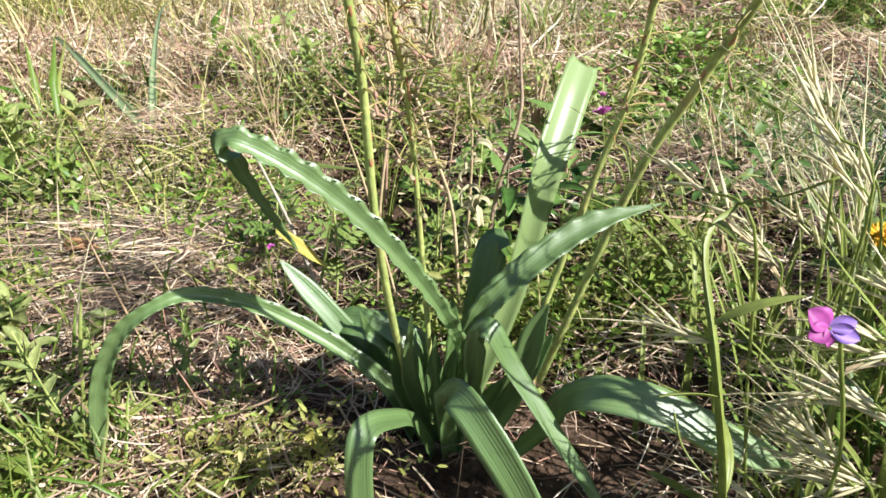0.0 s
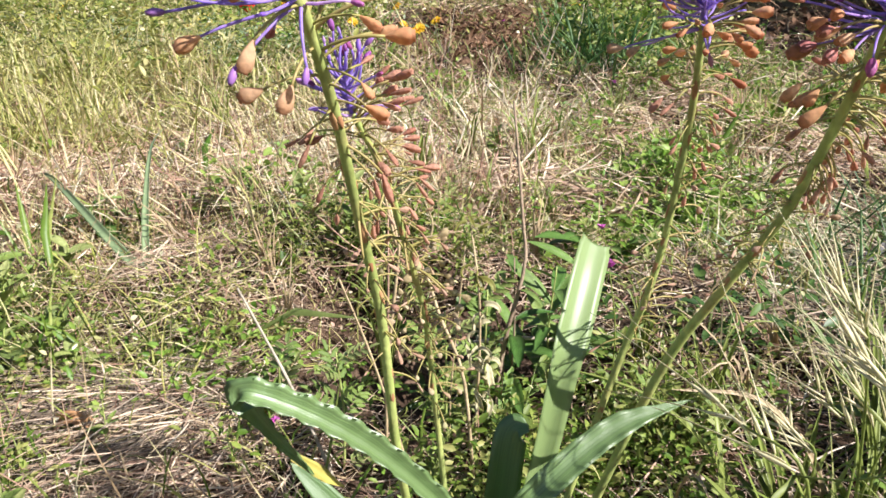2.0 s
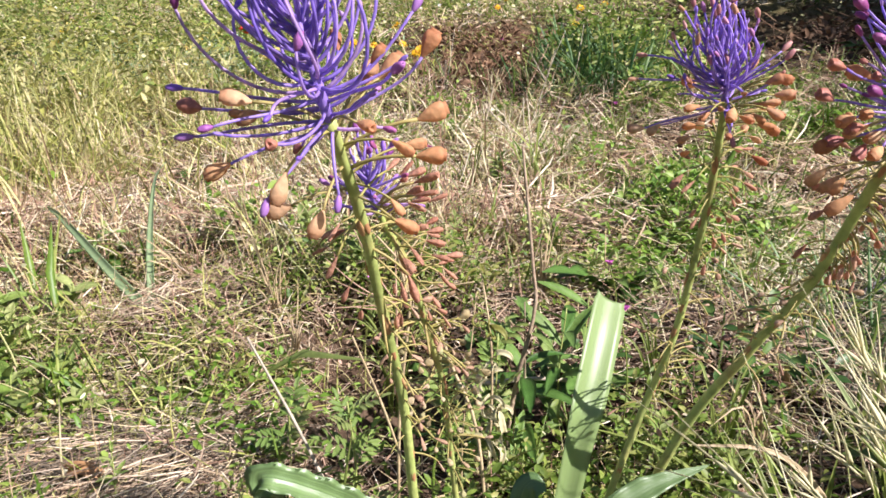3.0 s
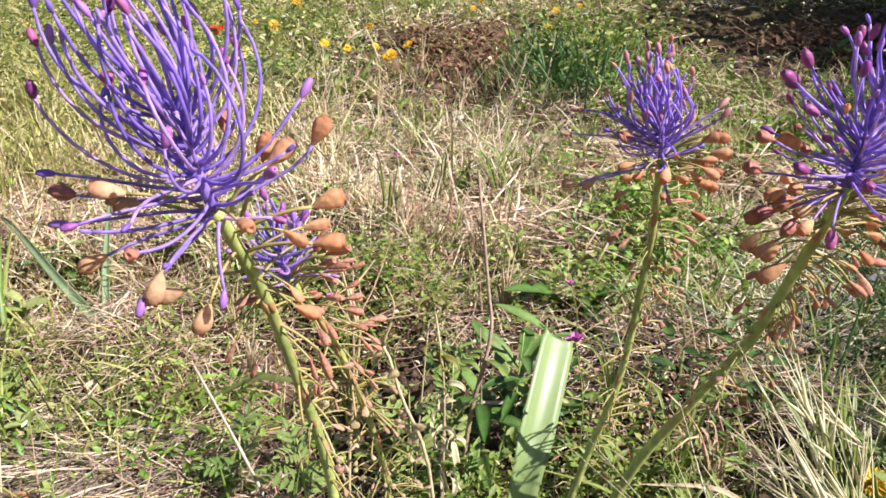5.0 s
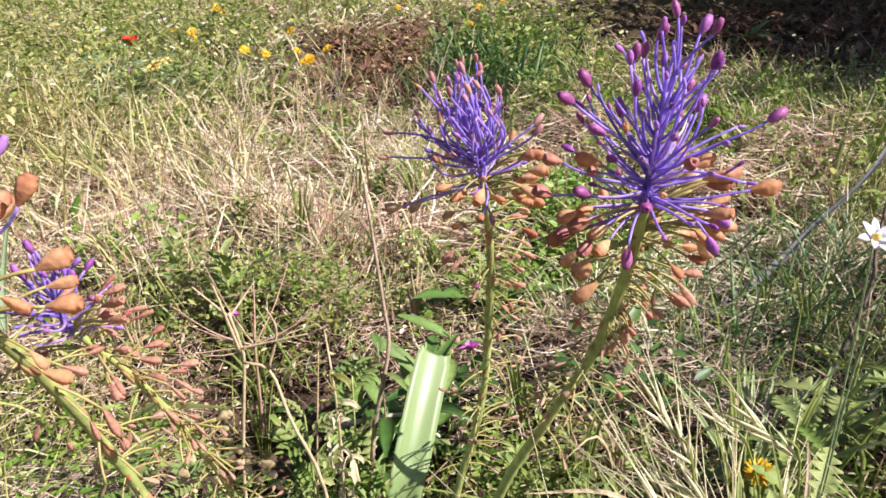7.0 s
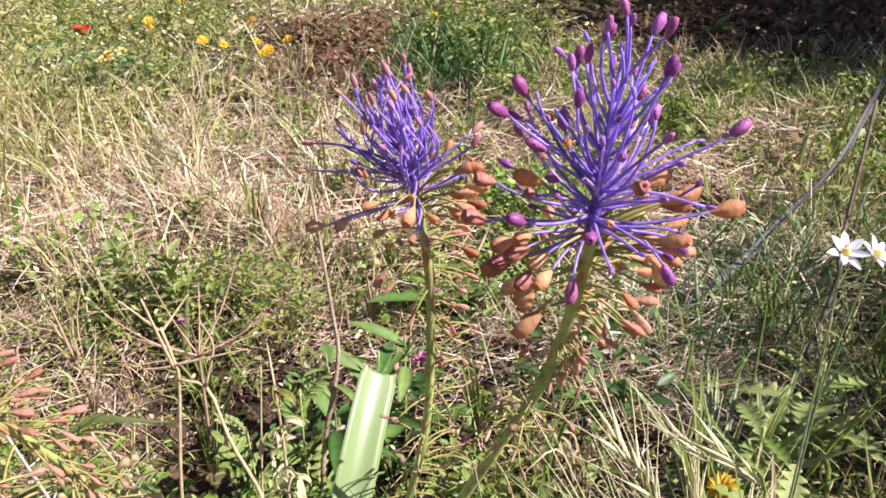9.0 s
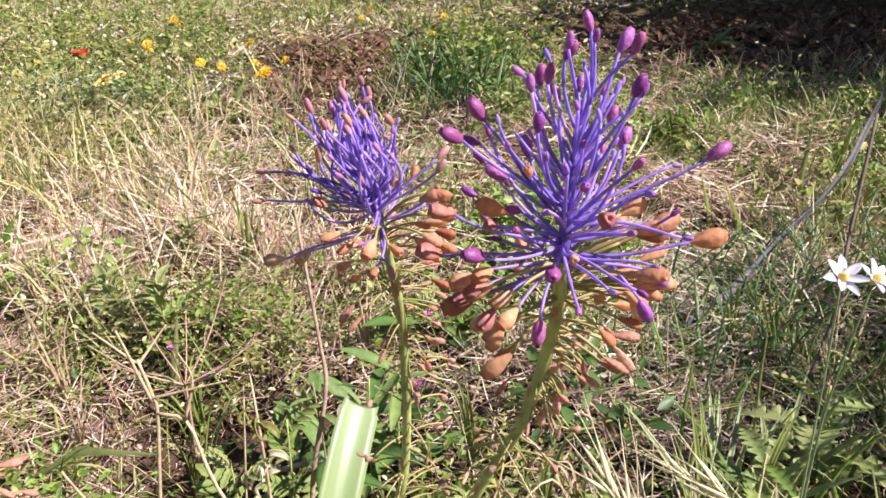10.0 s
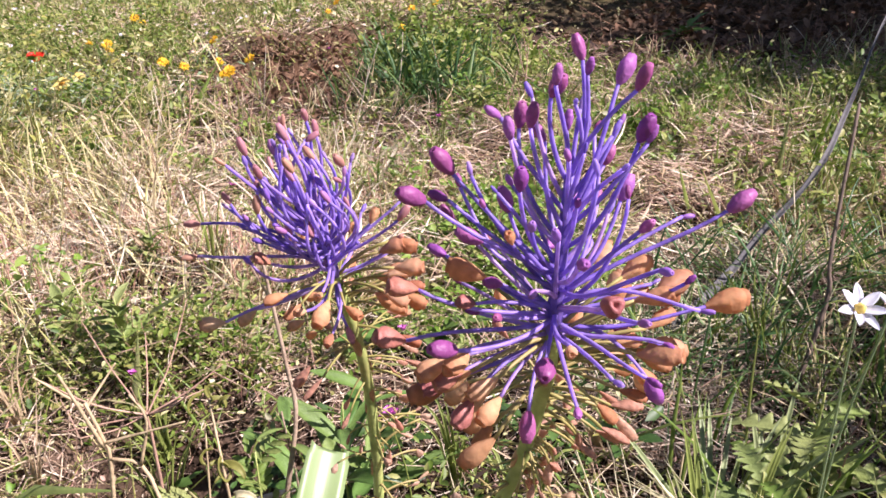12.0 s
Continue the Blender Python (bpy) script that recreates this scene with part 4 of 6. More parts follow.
def weed(name, label, at, stem_top, leaves, kinds, size, lift=(5, 50), stem_mat=STEM, seed=0, stem_r=0.0011, group="", low=0.1):
    """A small leafy weed: a stem (if it has one) with leaves set round it."""
    r = random.Random(seed)
    base = np.array((at[0], at[1], float(gz(at[0], at[1])) - 0.002))
    w = thing(name, label, "weed", group, at=base)
    top = np.array(stem_top, float) - base
    p = glide([(0, 0, 0), top * 0.5 + np.array([r.uniform(-0.004, 0.004), r.uniform(-0.004, 0.004), 0]), top], 12)
    v, q, t = tube(p, np.linspace(stem_r, stem_r * 0.5, 12), 6)
    part("stem", mesh("stem", v, [q, t], stem_mat), w)
    for i in range(leaves):
        k = low + (1 - low) * (i + r.random()) / leaves
        u = p[min(11, int(k * 11))]
        s = size * r.uniform(0.65, 1.15) * (1.1 - 0.45 * k)
        m = Matrix.Translation(u) @ pose(0, 0, 0, 0, -r.uniform(*lift), math.degrees(i * 2.4 + r.uniform(-0.5, 0.5))) @ pose(0, 0, 0, r.uniform(-25, 25), 0, 0)
        part("leaf", r.choice(kinds), w, m @ Matrix.Scale(s, 4))
    return w


weed("broadleaf_weed", "green broad-leaved weed with smooth pointed leaves in the shade of straw", (0.066, 0.575), (0.07, 0.568, 0.125), 13, OVAL, 0.058, (0, 45), TWIG, 2)
weed("broadleaf_weed", "young upright weed with two pale green oval leaves", (0.058, 0.525), (0.059, 0.525, 0.03), 5, OVAL, 0.05, (45, 80), STEM, 3)
weed("broadleaf_weed", "dark green weed with smooth pointed leaves", (0.125, 0.62), (0.13, 0.622, 0.10), 10, OVAL, 0.062, (5, 40), STEM, 34)
weed("broadleaf_weed", "dark green weed with smooth pointed leaves", (0.105, 0.60), (0.108, 0.602, 0.10), 13, OVAL, 0.062, (5, 40), STEM, 31)
weed("feathery_weed", "bright green weed with toothed feathery leaves", (0.05, 0.566), (0.05, 0.566, 0.10), 9, FEATHER, 0.036, (15, 65), STEM, 4, group="feathery weeds")
weed("feathery_weed", "bright green weed with toothed feathery leaves", (0.015, 0.528), (0.017, 0.526, 0.105), 10, FEATHER, 0.038, (15, 65), STEM, 5, group="feathery weeds")
weed("feathery_weed", "small green weed with toothed feathery leaves beside dry stalks", (-0.06, 0.50), (-0.058, 0.50, 0.09), 9, FEATHER, 0.036, (10, 60), STEM, 6, group="feathery weeds")
weed("feathery_weed", "small green weed with toothed feathery leaves beside dry stalks", (-0.115, 0.55), (-0.11, 0.55, 0.05), 8, FEATHER, 0.034, (10, 60), STEM, 61, group="feathery weeds")
weed("lobed_weed", "lush green weed with deeply lobed leaves beside wild barley", (0.285, 0.375), (0.28, 0.365, 0.14), 12, LOBED, 0.062, (0, 50), STEM, 7, 0.0016)
weed("lobed_weed", "lush green weed with deeply lobed leaves", (0.34, 0.47), (0.335, 0.465, 0.10), 12, LOBED, 0.06, (0, 45), STEM, 71, 0.0016)
weed("lobed_weed", "lush green weed with deeply lobed leaves", (0.42, 0.52), (0.415, 0.52, 0.10), 11, LOBED, 0.06, (0, 45), STEM, 72, 0.0016)
for k, (x, y, h, n, s) in enumerate([(-0.33, 0.66, 0.05, 11, 0.035), (-0.36, 0.62, 0.05, 11, 0.04), (-0.40, 0.70, 0.06, 12, 0.04), (-0.44, 0.76, 0.06, 11, 0.045), (-0.30, 0.61, 0.03, 9, 0.03), (-0.38, 0.79, 0.05, 10, 0.04), (-0.27, 0.43, 0.04, 11, 0.028), (-0.235, 0.385, 0.035, 10, 0.026), (-0.30, 0.36, 0.04, 10, 0.03)]):
    weed("rounded_weed", "leafy low weed with rounded light green leaves on straw", (x, y), (x + 0.005, y, h), n, ROUND, s, (0, 50), STEM, 40 + k, group="rounded weeds")


NARROW = [mesh("leaf", *(lambda r: (r[0], [r[1], r[2]]))(flat_leaf(1, w, 0, d, 8)), LIGHTWEED) for w, d in ((0.3, 0.1), (0.4, 0.3))]
JAGGED = [mesh("leaf", *(lambda r: (r[0], [r[1], r[2]]))(flat_leaf(1, 0.3, 3, d, 16)), WEED) for d in (0.25, 0.5)]


def scatter(first, n, x, y, zones, base, size, clump=0.6):
    """n more of a weed, strewn over the meadow."""
    for q in patch(n, x, y, zones, base, clump):
        m = pose(*q, 0, 0, rng.uniform(0, 360)) @ pose(0, 0, 0, rng.uniform(-14, 14), rng.uniform(-14, 14), 0)
        copy_thing(first, m @ Matrix.Scale(rng.uniform(*size), 4))


SPRIG_ZONES = [(-0.15, 0.33, 0.05, 0.03, 1.0), (-0.22, 0.36, 0.06, 0.06, 0.8), (-0.05, 0.50, 0.12, 0.05, 0.8), (0.12, 0.50, 0.1, 0.05, 0.6), (0.0, 0.60, 0.15, 0.05, -0.6)]
for k, (h, n, s) in enumerate([(0.05, 18, 0.014), (0.07, 20, 0.016), (0.035, 16, 0.013)]):
    w = weed("sprig", "small upright herb sprig with narrow light green leaves", (-0.10 - 0.03 * k, 0.37), (-0.095 - 0.03 * k, 0.372, h), n, NARROW, s, (5, 55), STEM, 300 + k, 0.0007, "small sprigs", 0.15)
    scatter(w, 17, (-0.45, 0.45), (0.30, 0.95), SPRIG_ZONES, 0.12, (0.7, 1.25))
w = weed("upright_weed", "upright yellow-green weed with narrow leaves among dry stalks", (-0.15, 0.93), (-0.147, 0.932, 0.075), 16, NARROW, 0.036, (10, 60), STEM, 330, 0.001, "upright weeds", 0.1)
scatter(w, 9, (-0.40, 0.25), (0.75, 1.2), [(-0.15, 0.93, 0.12, 0.08, 1.0), (-0.18, 0.80, 0.08, 0.05, 0.6)], 0.15, (0.7, 1.3))
for k, (n, s) in enumerate([(11, 0.06), (13, 0.075), (9, 0.05)]):
    w = weed("rosette_weed", "flat rosette weed with jagged green leaves in the straw", (0.30 + 0.1 * k, 0.85 + 0.1 * k), (0.301 + 0.1 * k, 0.85 + 0.1 * k, 0.02), n, JAGGED, s, (0, 40), STEM, 320 + k, 0.001, "rosette weeds", 0.0)
    scatter(w, 16, (-1.0, 1.3), (0.75, 2.3), [(0.0, 1.2, 0.6, 0.4, -0.2)], 0.4, (0.7, 1.3))


def tuft_thing(blades, length, seed, mat):
    """A tuft of grass at the origin, each blade a part."""
    r = np.random.default_rng(seed)
    o = thing("grass_tuft", "small tuft of green grass in the straw" if mat is GRASS else "small tuft of dry yellow grass", "grass", "grass tufts")
    for i in range(blades):
        a, ln = r.uniform(0, 6.28), length * r.uniform(0.6, 1.2)
        c, s, b = np.cos(a), np.sin(a), r.uniform(0.1, 0.6)
        pts = [(0.003 * c, 0.003 * s, -0.004), (0.25 * b * ln * c, 0.25 * b * ln * s, 0.45 * ln), (0.6 * b * ln * c, 0.6 * b * ln * s, 0.75 * ln), (1.2 * b * ln * c, 1.2 * b * ln * s, ln * r.uniform(0.6, 0.95))]
        v, q, t = strap(pts, r.uniform(0.0015, 0.0035), n=9, tip=0.8, channel=0.4, thick=0.0003)
        part("blade", mesh("blade", v, [q, t], mat), o)
    return o


for k, (n, ln, mat) in enumerate([(10, 0.07, GRASS), (8, 0.10, GRASS), (9, 0.08, HAY)]):
    w = tuft_thing(n, ln, 340 + k, mat)
    x, y = 0.18 + 0.03 * k, 0.52
    w.matrix_basis = pose(x, y, float(gz(x, y)))
    scatter(w, 18, (-0.6, 0.8), (0.45, 1.5), [(0.35, 0.7, 0.2, 0.15, 0.5)], 0.25, (0.7, 1.3))


def dry_stem(label, branches, mat, at, group="dry stems"):
    """A dead stalk with side twigs; branches: rows of (points, thick end, thin end)."""
    base = np.array(at, float)
    d = thing("dry_stem", label, "dry plant", group, at=base)
    for k, (pts, r0, r1) in enumerate(branches):
        p = glide(np.array(pts, float) - base, 14)
        v, q, t = tube(p, np.linspace(r0, r1, 14), 6, 0.12)
        part("stalk" if k == 0 else "twig", mesh("twig", v, [q, t], mat), d)


dry_stem("branching straw-coloured dead stalk", [
    ([(-0.028, 0.495, -0.003), (-0.023, 0.50, 0.08), (-0.013, 0.508, 0.153), (-0.013, 0.508, 0.169), (-0.017, 0.51, 0.191)], 0.0012, 0.0009),
    ([(-0.014, 0.508, 0.165), (-0.021, 0.50, 0.215)], 0.0012, 0.0006), ([(-0.017, 0.51, 0.188), (-0.001, 0.52, 0.205)], 0.0010, 0.0004),
    ([(-0.013, 0.508, 0.167), (0.008, 0.504, 0.172), (0.029, 0.50, 0.177)], 0.0009, 0.0004), ([(-0.018, 0.509, 0.190), (-0.034, 0.505, 0.213)], 0.0009, 0.0004),
    ([(-0.013, 0.508, 0.157), (0.003, 0.505, 0.15), (0.013, 0.49, 0.122), (0.028, 0.48, 0.08), (0.034, 0.475, 0.0)], 0.0009, 0.0012),
    ([(0.002, 0.505, 0.152), (0.010, 0.505, 0.178), (0.006, 0.503, 0.196)], 0.0010, 0.0004)], TANTWIG, (-0.028, 0.495, -0.003))
dry_stem("brown dead umbel with stiff radiating stalks", [([(-0.035, 0.655, -0.003), (-0.032, 0.655, 0.05), (-0.03, 0.652, 0.085)], 0.0014, 0.0009)]
         + [([(-0.03, 0.652, 0.083), (-0.03 + 0.03 * math.cos(a), 0.652 + 0.03 * math.sin(a), 0.083 + 0.02 * u), (-0.03 + 0.058 * math.cos(a), 0.652 + 0.058 * math.sin(a), 0.083 + 0.05 * u)], 0.0008, 0.0004)
            for a, u in ((0.2, 0.5), (0.9, 1.3), (1.6, 0.7), (2.3, 1.2), (2.9, 0.4), (3.5, 1.1), (4.2, 0.5), (4.9, 1.2), (5.6, 0.8), (0.5, 0.0), (3.2, 0.0))], PINKTWIG, (-0.035, 0.655, -0.003))
for pts in ([(-0.41, 0.655, 0.012), (-0.34, 0.640, 0.018), (-0.27, 0.632, 0.012)], [(-0.30, 0.69, 0.012), (-0.22, 0.675, 0.016), (-0.17, 0.66, 0.01)], [(0.02, 0.60, 0.03), (0.08, 0.602, 0.035), (0.13, 0.60, 0.03)], [(0.28, 0.60, 0.008), (0.33, 0.66, 0.014), (0.36, 0.70, 0.01)]):
    dry_stem("bleached stick lying on the straw", [(pts, 0.0022, 0.0015)], GREY if pts[0][0] > 0.1 else STRAWSTICK, pts[0], "lying sticks")
o = thing("curled_dead_leaf", "orange-brown curled dead leaf on the straw", "dead leaf", at=(-0.262, 0.528, 0.01))
v, q, t = strap([(-0.016, 0.004, 0.004), (-0.004, 0, 0.010), (0.010, -0.002, 0.008), (0.020, -0.004, 0.001)], 0.010, n=16, tip=0.4, channel=0.5)
part("blade", mesh("blade", v, [q, t], SCAR), o)
dry_stem("tall thin grey-brown dead stalk", [([(0.055, 0.56, -0.003), (0.063, 0.56, 0.058), (0.078, 0.57, 0.117), (0.077, 0.58, 0.152), (0.071, 0.60, 0.235)], 0.0021, 0.0010),
    ([(0.077, 0.58, 0.15), (0.086, 0.585, 0.18)], 0.0006, 0.0003), ([(0.074, 0.59, 0.19), (0.062, 0.60, 0.22)], 0.0006, 0.0003)], TWIG, (0.055, 0.56, -0.003))
dry_stem("thin pale upright dead stalk", [([(0.018, 0.52, -0.003), (0.021, 0.52, 0.054), (0.032, 0.53, 0.153)], 0.0009, 0.0005)], TANTWIG, (0.018, 0.52, -0.003))
dry_stem("thin pale dead stalk leaning over weeds", [([(-0.005, 0.46, -0.003), (-0.027, 0.46, 0.10), (-0.044, 0.45, 0.17)], 0.001, 0.0006)], TANTWIG, (-0.005, 0.46, -0.003))
dry_stem("dark brown bare stalk leaning over grass", [([(0.47, 0.62, -0.003), (0.525, 0.66, 0.077), (0.538, 0.68, 0.111), (0.601, 0.75, 0.218)], 0.0022, 0.0014)], BARK, (0.47, 0.62, -0.003))
for k in range(26):
    x, y = rng.uniform(-0.35, 0.55), rng.uniform(1.45, 1.75)
    h, a = rng.uniform(0.05, 0.16), rng.uniform(0, 6.28)
    z = float(gz(x, y))
    tipx = np.array((x + 0.5 * h * np.cos(a), y + 0.5 * h * np.sin(a), z + h))
    mid = (np.array((x, y, z)) + tipx) / 2 + rng.normal(0, 0.012, 3)
    dry_stem("bleached branching dead stalk in the straw", [([(x, y, z - 0.003), mid, tipx], 0.0016, 0.0007), ([mid, mid + rng.normal(0, 0.04, 3) + (0, 0, 0.04)], 0.001, 0.0005), ([(mid + tipx) / 2, tipx + rng.normal(0, 0.03, 3)], 0.0009, 0.0004)], (TANTWIG, PINKTWIG, STRAWSTICK)[k % 3], (x, y, z - 0.003))

dead = [(0.27, 0.64, 0.002), (0.356, 0.698, 0.006), (0.435, 0.746, 0.02), (0.513, 0.79, 0.04), (0.597, 0.847, 0.06), (0.705, 0.919, 0.09), (0.80, 1.0, 0.135), (0.95, 1.14, 0.20), (1.10, 1.28, 0.25)]
o = thing("dead_leaf", "long grey withered strap leaf lying over the grass", "dead leaf", at=dead[0])
v, q, t = strap(np.array(dead) - dead[0], (0.008, 0.010, 0.009, 0.0085, 0.007, 0.007, 0.005), n=60, twist=(20, 50, -20, 60, 0, 50, 20), channel=0.35, tip=0.3, ripple=0.25)
part("blade", mesh("blade", v, [q, t], GREY), o)
o = thing("yellowed_leaf", "curled yellow withered leaf tip on the soil", "dead leaf", at=(-0.055, 0.338, 0.0))
v, q, t = strap([(0, 0, 0.012), (0.008, -0.006, 0.01), (0.02, -0.014, 0.003)], 0.008, n=14, tip=0.5)
part("blade", mesh("blade", v, [q, t], PALE), o)


dry_stem("bleached forked twig standing in pale straw", [([(0.20, 1.33, -0.02), (0.19, 1.32, 0.02), (0.131, 1.32, 0.062), (0.10, 1.33, 0.092)], 0.0026, 0.0012), ([(0.20, 1.33, 0.0), (0.239, 1.32, 0.024), (0.289, 1.32, 0.08)], 0.0022, 0.0010),
    ([(0.165, 1.32, -0.02), (0.162, 1.32, 0.05), (0.16, 1.32, 0.11)], 0.0018, 0.0009), ([(0.205, 1.32, 0.0), (0.212, 1.32, 0.05), (0.232, 1.33, 0.10)], 0.0016, 0.0008), ([(0.131, 1.32, 0.06), (0.128, 1.32, 0.10)], 0.0012, 0.0006)], STRAWSTICK, (0.20, 1.33, -0.02))


def withered_herb():
    """A stalk with curled yellowing leaves at its top and frilled cream ones at its foot."""
    r = random.Random(77)
    base = np.array((0.036, 0.505, -0.003))
    o = thing("withered_herb", "withered herb with curled yellow-green and cream leaves on a thin stalk", "weed", at=base)
    line = glide(np.array([(0.036, 0.505, -0.003), (0.040, 0.505, 0.08), (0.040, 0.51, 0.13), (0.036, 0.535, 0.165)]) - base, 20)
    v, q, t = tube(line, np.linspace(0.0011, 0.0006, 20), 6)
    part("stem", mesh("stem", v, [q, t], TANTWIG), o)
    curl = []
    for width, turn in ((0.0045, 200), (0.0035, 280)):
        a = np.radians(np.linspace(20, turn, 9))
        pts = np.stack([0.004 * (1 - np.cos(a)) + 0.002 * a, 0 * a, 0.0045 * np.sin(a)], 1)
        v, q, t = strap(pts, width, n=18, tip=0.5, channel=0.4, thick=0.0003)
        curl.append([mesh("leaf", v, [q, t], m) for m in (LIME, CREAMLEAF)])
    for k, n, which, size in ((19, 5, 0, 0.85), (14, 5, 0, 0.9), (9, 6, 1, 0.9), (6, 9, 1, 1.0), (4, 9, 1, 1.0)):
        for i in range(n):
            at = line[k] + np.array([r.gauss(0, 0.004), r.gauss(0, 0.004), r.gauss(0, 0.006)])
            part("leaf", r.choice(curl)[which], o, Matrix.Translation(at) @ pose(0, 0, 0, r.uniform(-40, 40), r.uniform(-60, 40), r.uniform(0, 360)) @ Matrix.Scale(size * r.uniform(0.6, 1.2), 4), "" if which else "curled yellow-green leaf")


withered_herb()


def grass_fan(label, x, y, blades, length, heading, mat, seed):
    """A fan of stiff pointed grass blades that spring from one root."""
    r = random.Random(seed)
    z = float(gz(x, y)) - 0.003
    o = thing("grass_fan", label, "grass", "fans of pale grass", at=(x, y, z))
    for i in range(blades):
        a = radians(r.gauss(heading, 55))
        rise = radians(r.uniform(28, 80))
        ln = length * r.uniform(0.55, 1.15)
        d = np.array([math.cos(a) * math.cos(rise), math.sin(a) * math.cos(rise), math.sin(rise)]) * ln
        v, q, t = strap([(0, 0, 0), d * 0.4 + (0, 0, 0.03 * ln), d * 0.75 + (0, 0, 0.04 * ln), d], (0.0022, 0.0045, 0.0038, 0.0012), n=10, tip=0.5, channel=0.5, thick=0.0003)
        part("blade", mesh("blade", v, [q, t], mat), o)


for k, (x, y, n, ln, way) in enumerate([(0.30, 0.45, 13, 0.12, 60), (0.33, 0.50, 11, 0.11, 20), (0.27, 0.40, 10, 0.10, 100), (0.39, 0.53, 9, 0.10, 40), (0.23, 0.42, 9, 0.09, 120)]):
    grass_fan("fan of stiff pale green grass blades beside wild barley", x, y, n, ln, way, PALEGRASS if k % 2 else GRASS, 500 + k)
dry_stem("thin pale stalk leaning over shaded soil", [([(-0.06, 0.47, -0.003), (-0.09, 0.50, 0.06), (-0.13, 0.54, 0.12)], 0.0014, 0.0009)], STRAWSTICK, (-0.06, 0.47, -0.003))


# ---- flowers ----
def petal(length, width, droop=0.2, cup=0.25, n=6):
    return flat_leaf(length, width, 0, droop, n, cup, 0.0003)


def daisy_like(name, label, group, petal_mat, height, across, rays=13, centre=0.42, notch=0.34):
    """A composite flower on a thin stem, built at the origin: stem, disc and each petal."""
    o = thing(name, label, "flower", group)
    v, q, t = tube(glide([(0, 0, -0.003), (0.006, 0.003, height * 0.5), (0, 0, height)], 10), np.linspace(0.0013, 0.0009, 10), 5)
    part("stem", mesh("stem", v, [q, t], GRASS), o)
    v, q, t = lathe([(-0.004, 0.001), (-0.002, 0.0045), (0.001, across * centre * 0.5), (0.003, across * centre * 0.36), (0.004, 0.0005)], 10)
    head = pose(0, 0, height, 38, 0, 0)
    part("disc", mesh("disc", v, [q, t], ORANGE), o, head)
    v, q, t = petal(across * 0.5, across * notch)
    data = mesh("petal", v, [q, t], petal_mat)
    for i in range(rays):
        part("petal", data, o, head @ pose(0, 0, 0, 0, rng.uniform(-18, 6), 360 * i / rays + rng.uniform(-6, 6)) @ pose(0.002, 0, 0))
    return o


def place(ob, x, y, tilt=20, size=1.0, face=None):
    a = rng.uniform(-50, 50) if face is None else face
    return pose(x, y, float(gz(x, y)), 0, 0, a) @ pose(0, 0, 0, rng.uniform(-tilt, tilt), rng.uniform(-tilt, tilt), 0) @ Matrix.Scale(size, 4)


first = daisy_like("yellow_daisy", "bright yellow daisy on a thin green stem among meadow herbs", "yellow daisies", YELLOW, 0.100, 0.026)
spots = [(-0.012, 1.766), (-0.033, 1.729), (0.027, 1.899), (-0.122, 1.998), (-0.287, 2.054), (-0.378, 2.494), (-0.389, 2.466), (-0.356, 2.955), (0.309, 2.913), (0.431, 2.315), (0.639, 2.852), (0.562, 2.866), (-0.357, 2.823), (-0.068, 2.160), (0.268, 3.079), (-0.214, 2.204), (-1.176, 2.641), (-1.045, 2.291), (-1.264, 2.379), (-0.083, 2.422), (-0.476, 2.685)]
first.matrix_basis = place(first, *spots[0], 6, 1.0)
for x, y in spots[1:]:
    copy_thing(first, place(first, x, y, 7, rng.uniform(0.8, 1.12)))
first = daisy_like("cream_daisy", "pale cream-yellow daisy among meadow herbs", "cream daisies", CREAM, 0.085, 0.032, 14, 0.4)
spots = [(-0.422, 2.237), (-0.376, 1.903), (-0.665, 2.384), (-0.702, 2.322), (-1.308, 2.991)]
first.matrix_basis = place(first, *spots[0], 6)
for x, y in spots[1:]:
    copy_thing(first, place(first, x, y, 7, rng.uniform(0.85, 1.1)))
first = daisy_like("hawkweed", "small yellow composite flower low among grass", "hawkweeds", YELLOW, 0.11, 0.017, 18, 0.3, 0.2)
first.matrix_basis = place(first, 0.288, 0.43, 8, 0.85)
first = daisy_like("white_meadow_flower", "tiny white flower on a thin stem in tall herbs", "tiny white flowers", WHITE, 0.12, 0.013, 7, 0.35, 0.4)
spots = [(-0.934, 3.64), (-0.822, 3.454), (-0.805, 3.686), (-0.381, 2.952), (-0.195, 2.987), (-0.135, 2.943), (-0.584, 2.973), (-0.596, 2.465), (-0.374, 3.203), (0.071, 2.58)]
first.matrix_basis = place(first, *spots[0], 12)
for x, y in spots[1:]:
    copy_thing(first, place(first, x, y, 14, rng.uniform(0.6, 0.9)))
for k in range(46):
    x, y = rng.uniform(-1.4, 0.2), rng.uniform(2.5, 3.9)
    copy_thing(first, place(first, x, y, 16, rng.uniform(0.45, 0.85)))

poppy = thing("poppy", "red poppy on a hairy green stem among yellow daisies", "flower")
v, q, t = tube(glide([(0, 0, -0.003), (0.01, 0, 0.06), (0, 0, 0.14)], 10), 0.001, 5)
part("stem", mesh("stem", v, [q, t], GRASS), poppy)
v, q, t = flat_leaf(0.024, 0.034, 0, -0.35, 8, 0.2)
data = mesh("petal", v, [q, t], RED)
for i in range(4):
    part("petal", data, poppy, pose(0, 0, 0.14, 0, -28 if i % 2 else -12, 90 * i + 20))
v, q, t = lathe([(0, 0.001), (0.002, 0.004), (0.007, 0.0045), (0.008, 0.0006)], 8)
part("seed_head", mesh("seed_head", v, [q, t], DARKLEAF), poppy, pose(0, 0, 0.14))
poppy.matrix_basis = place(poppy, -0.46, 2.094, 5, 1.0)


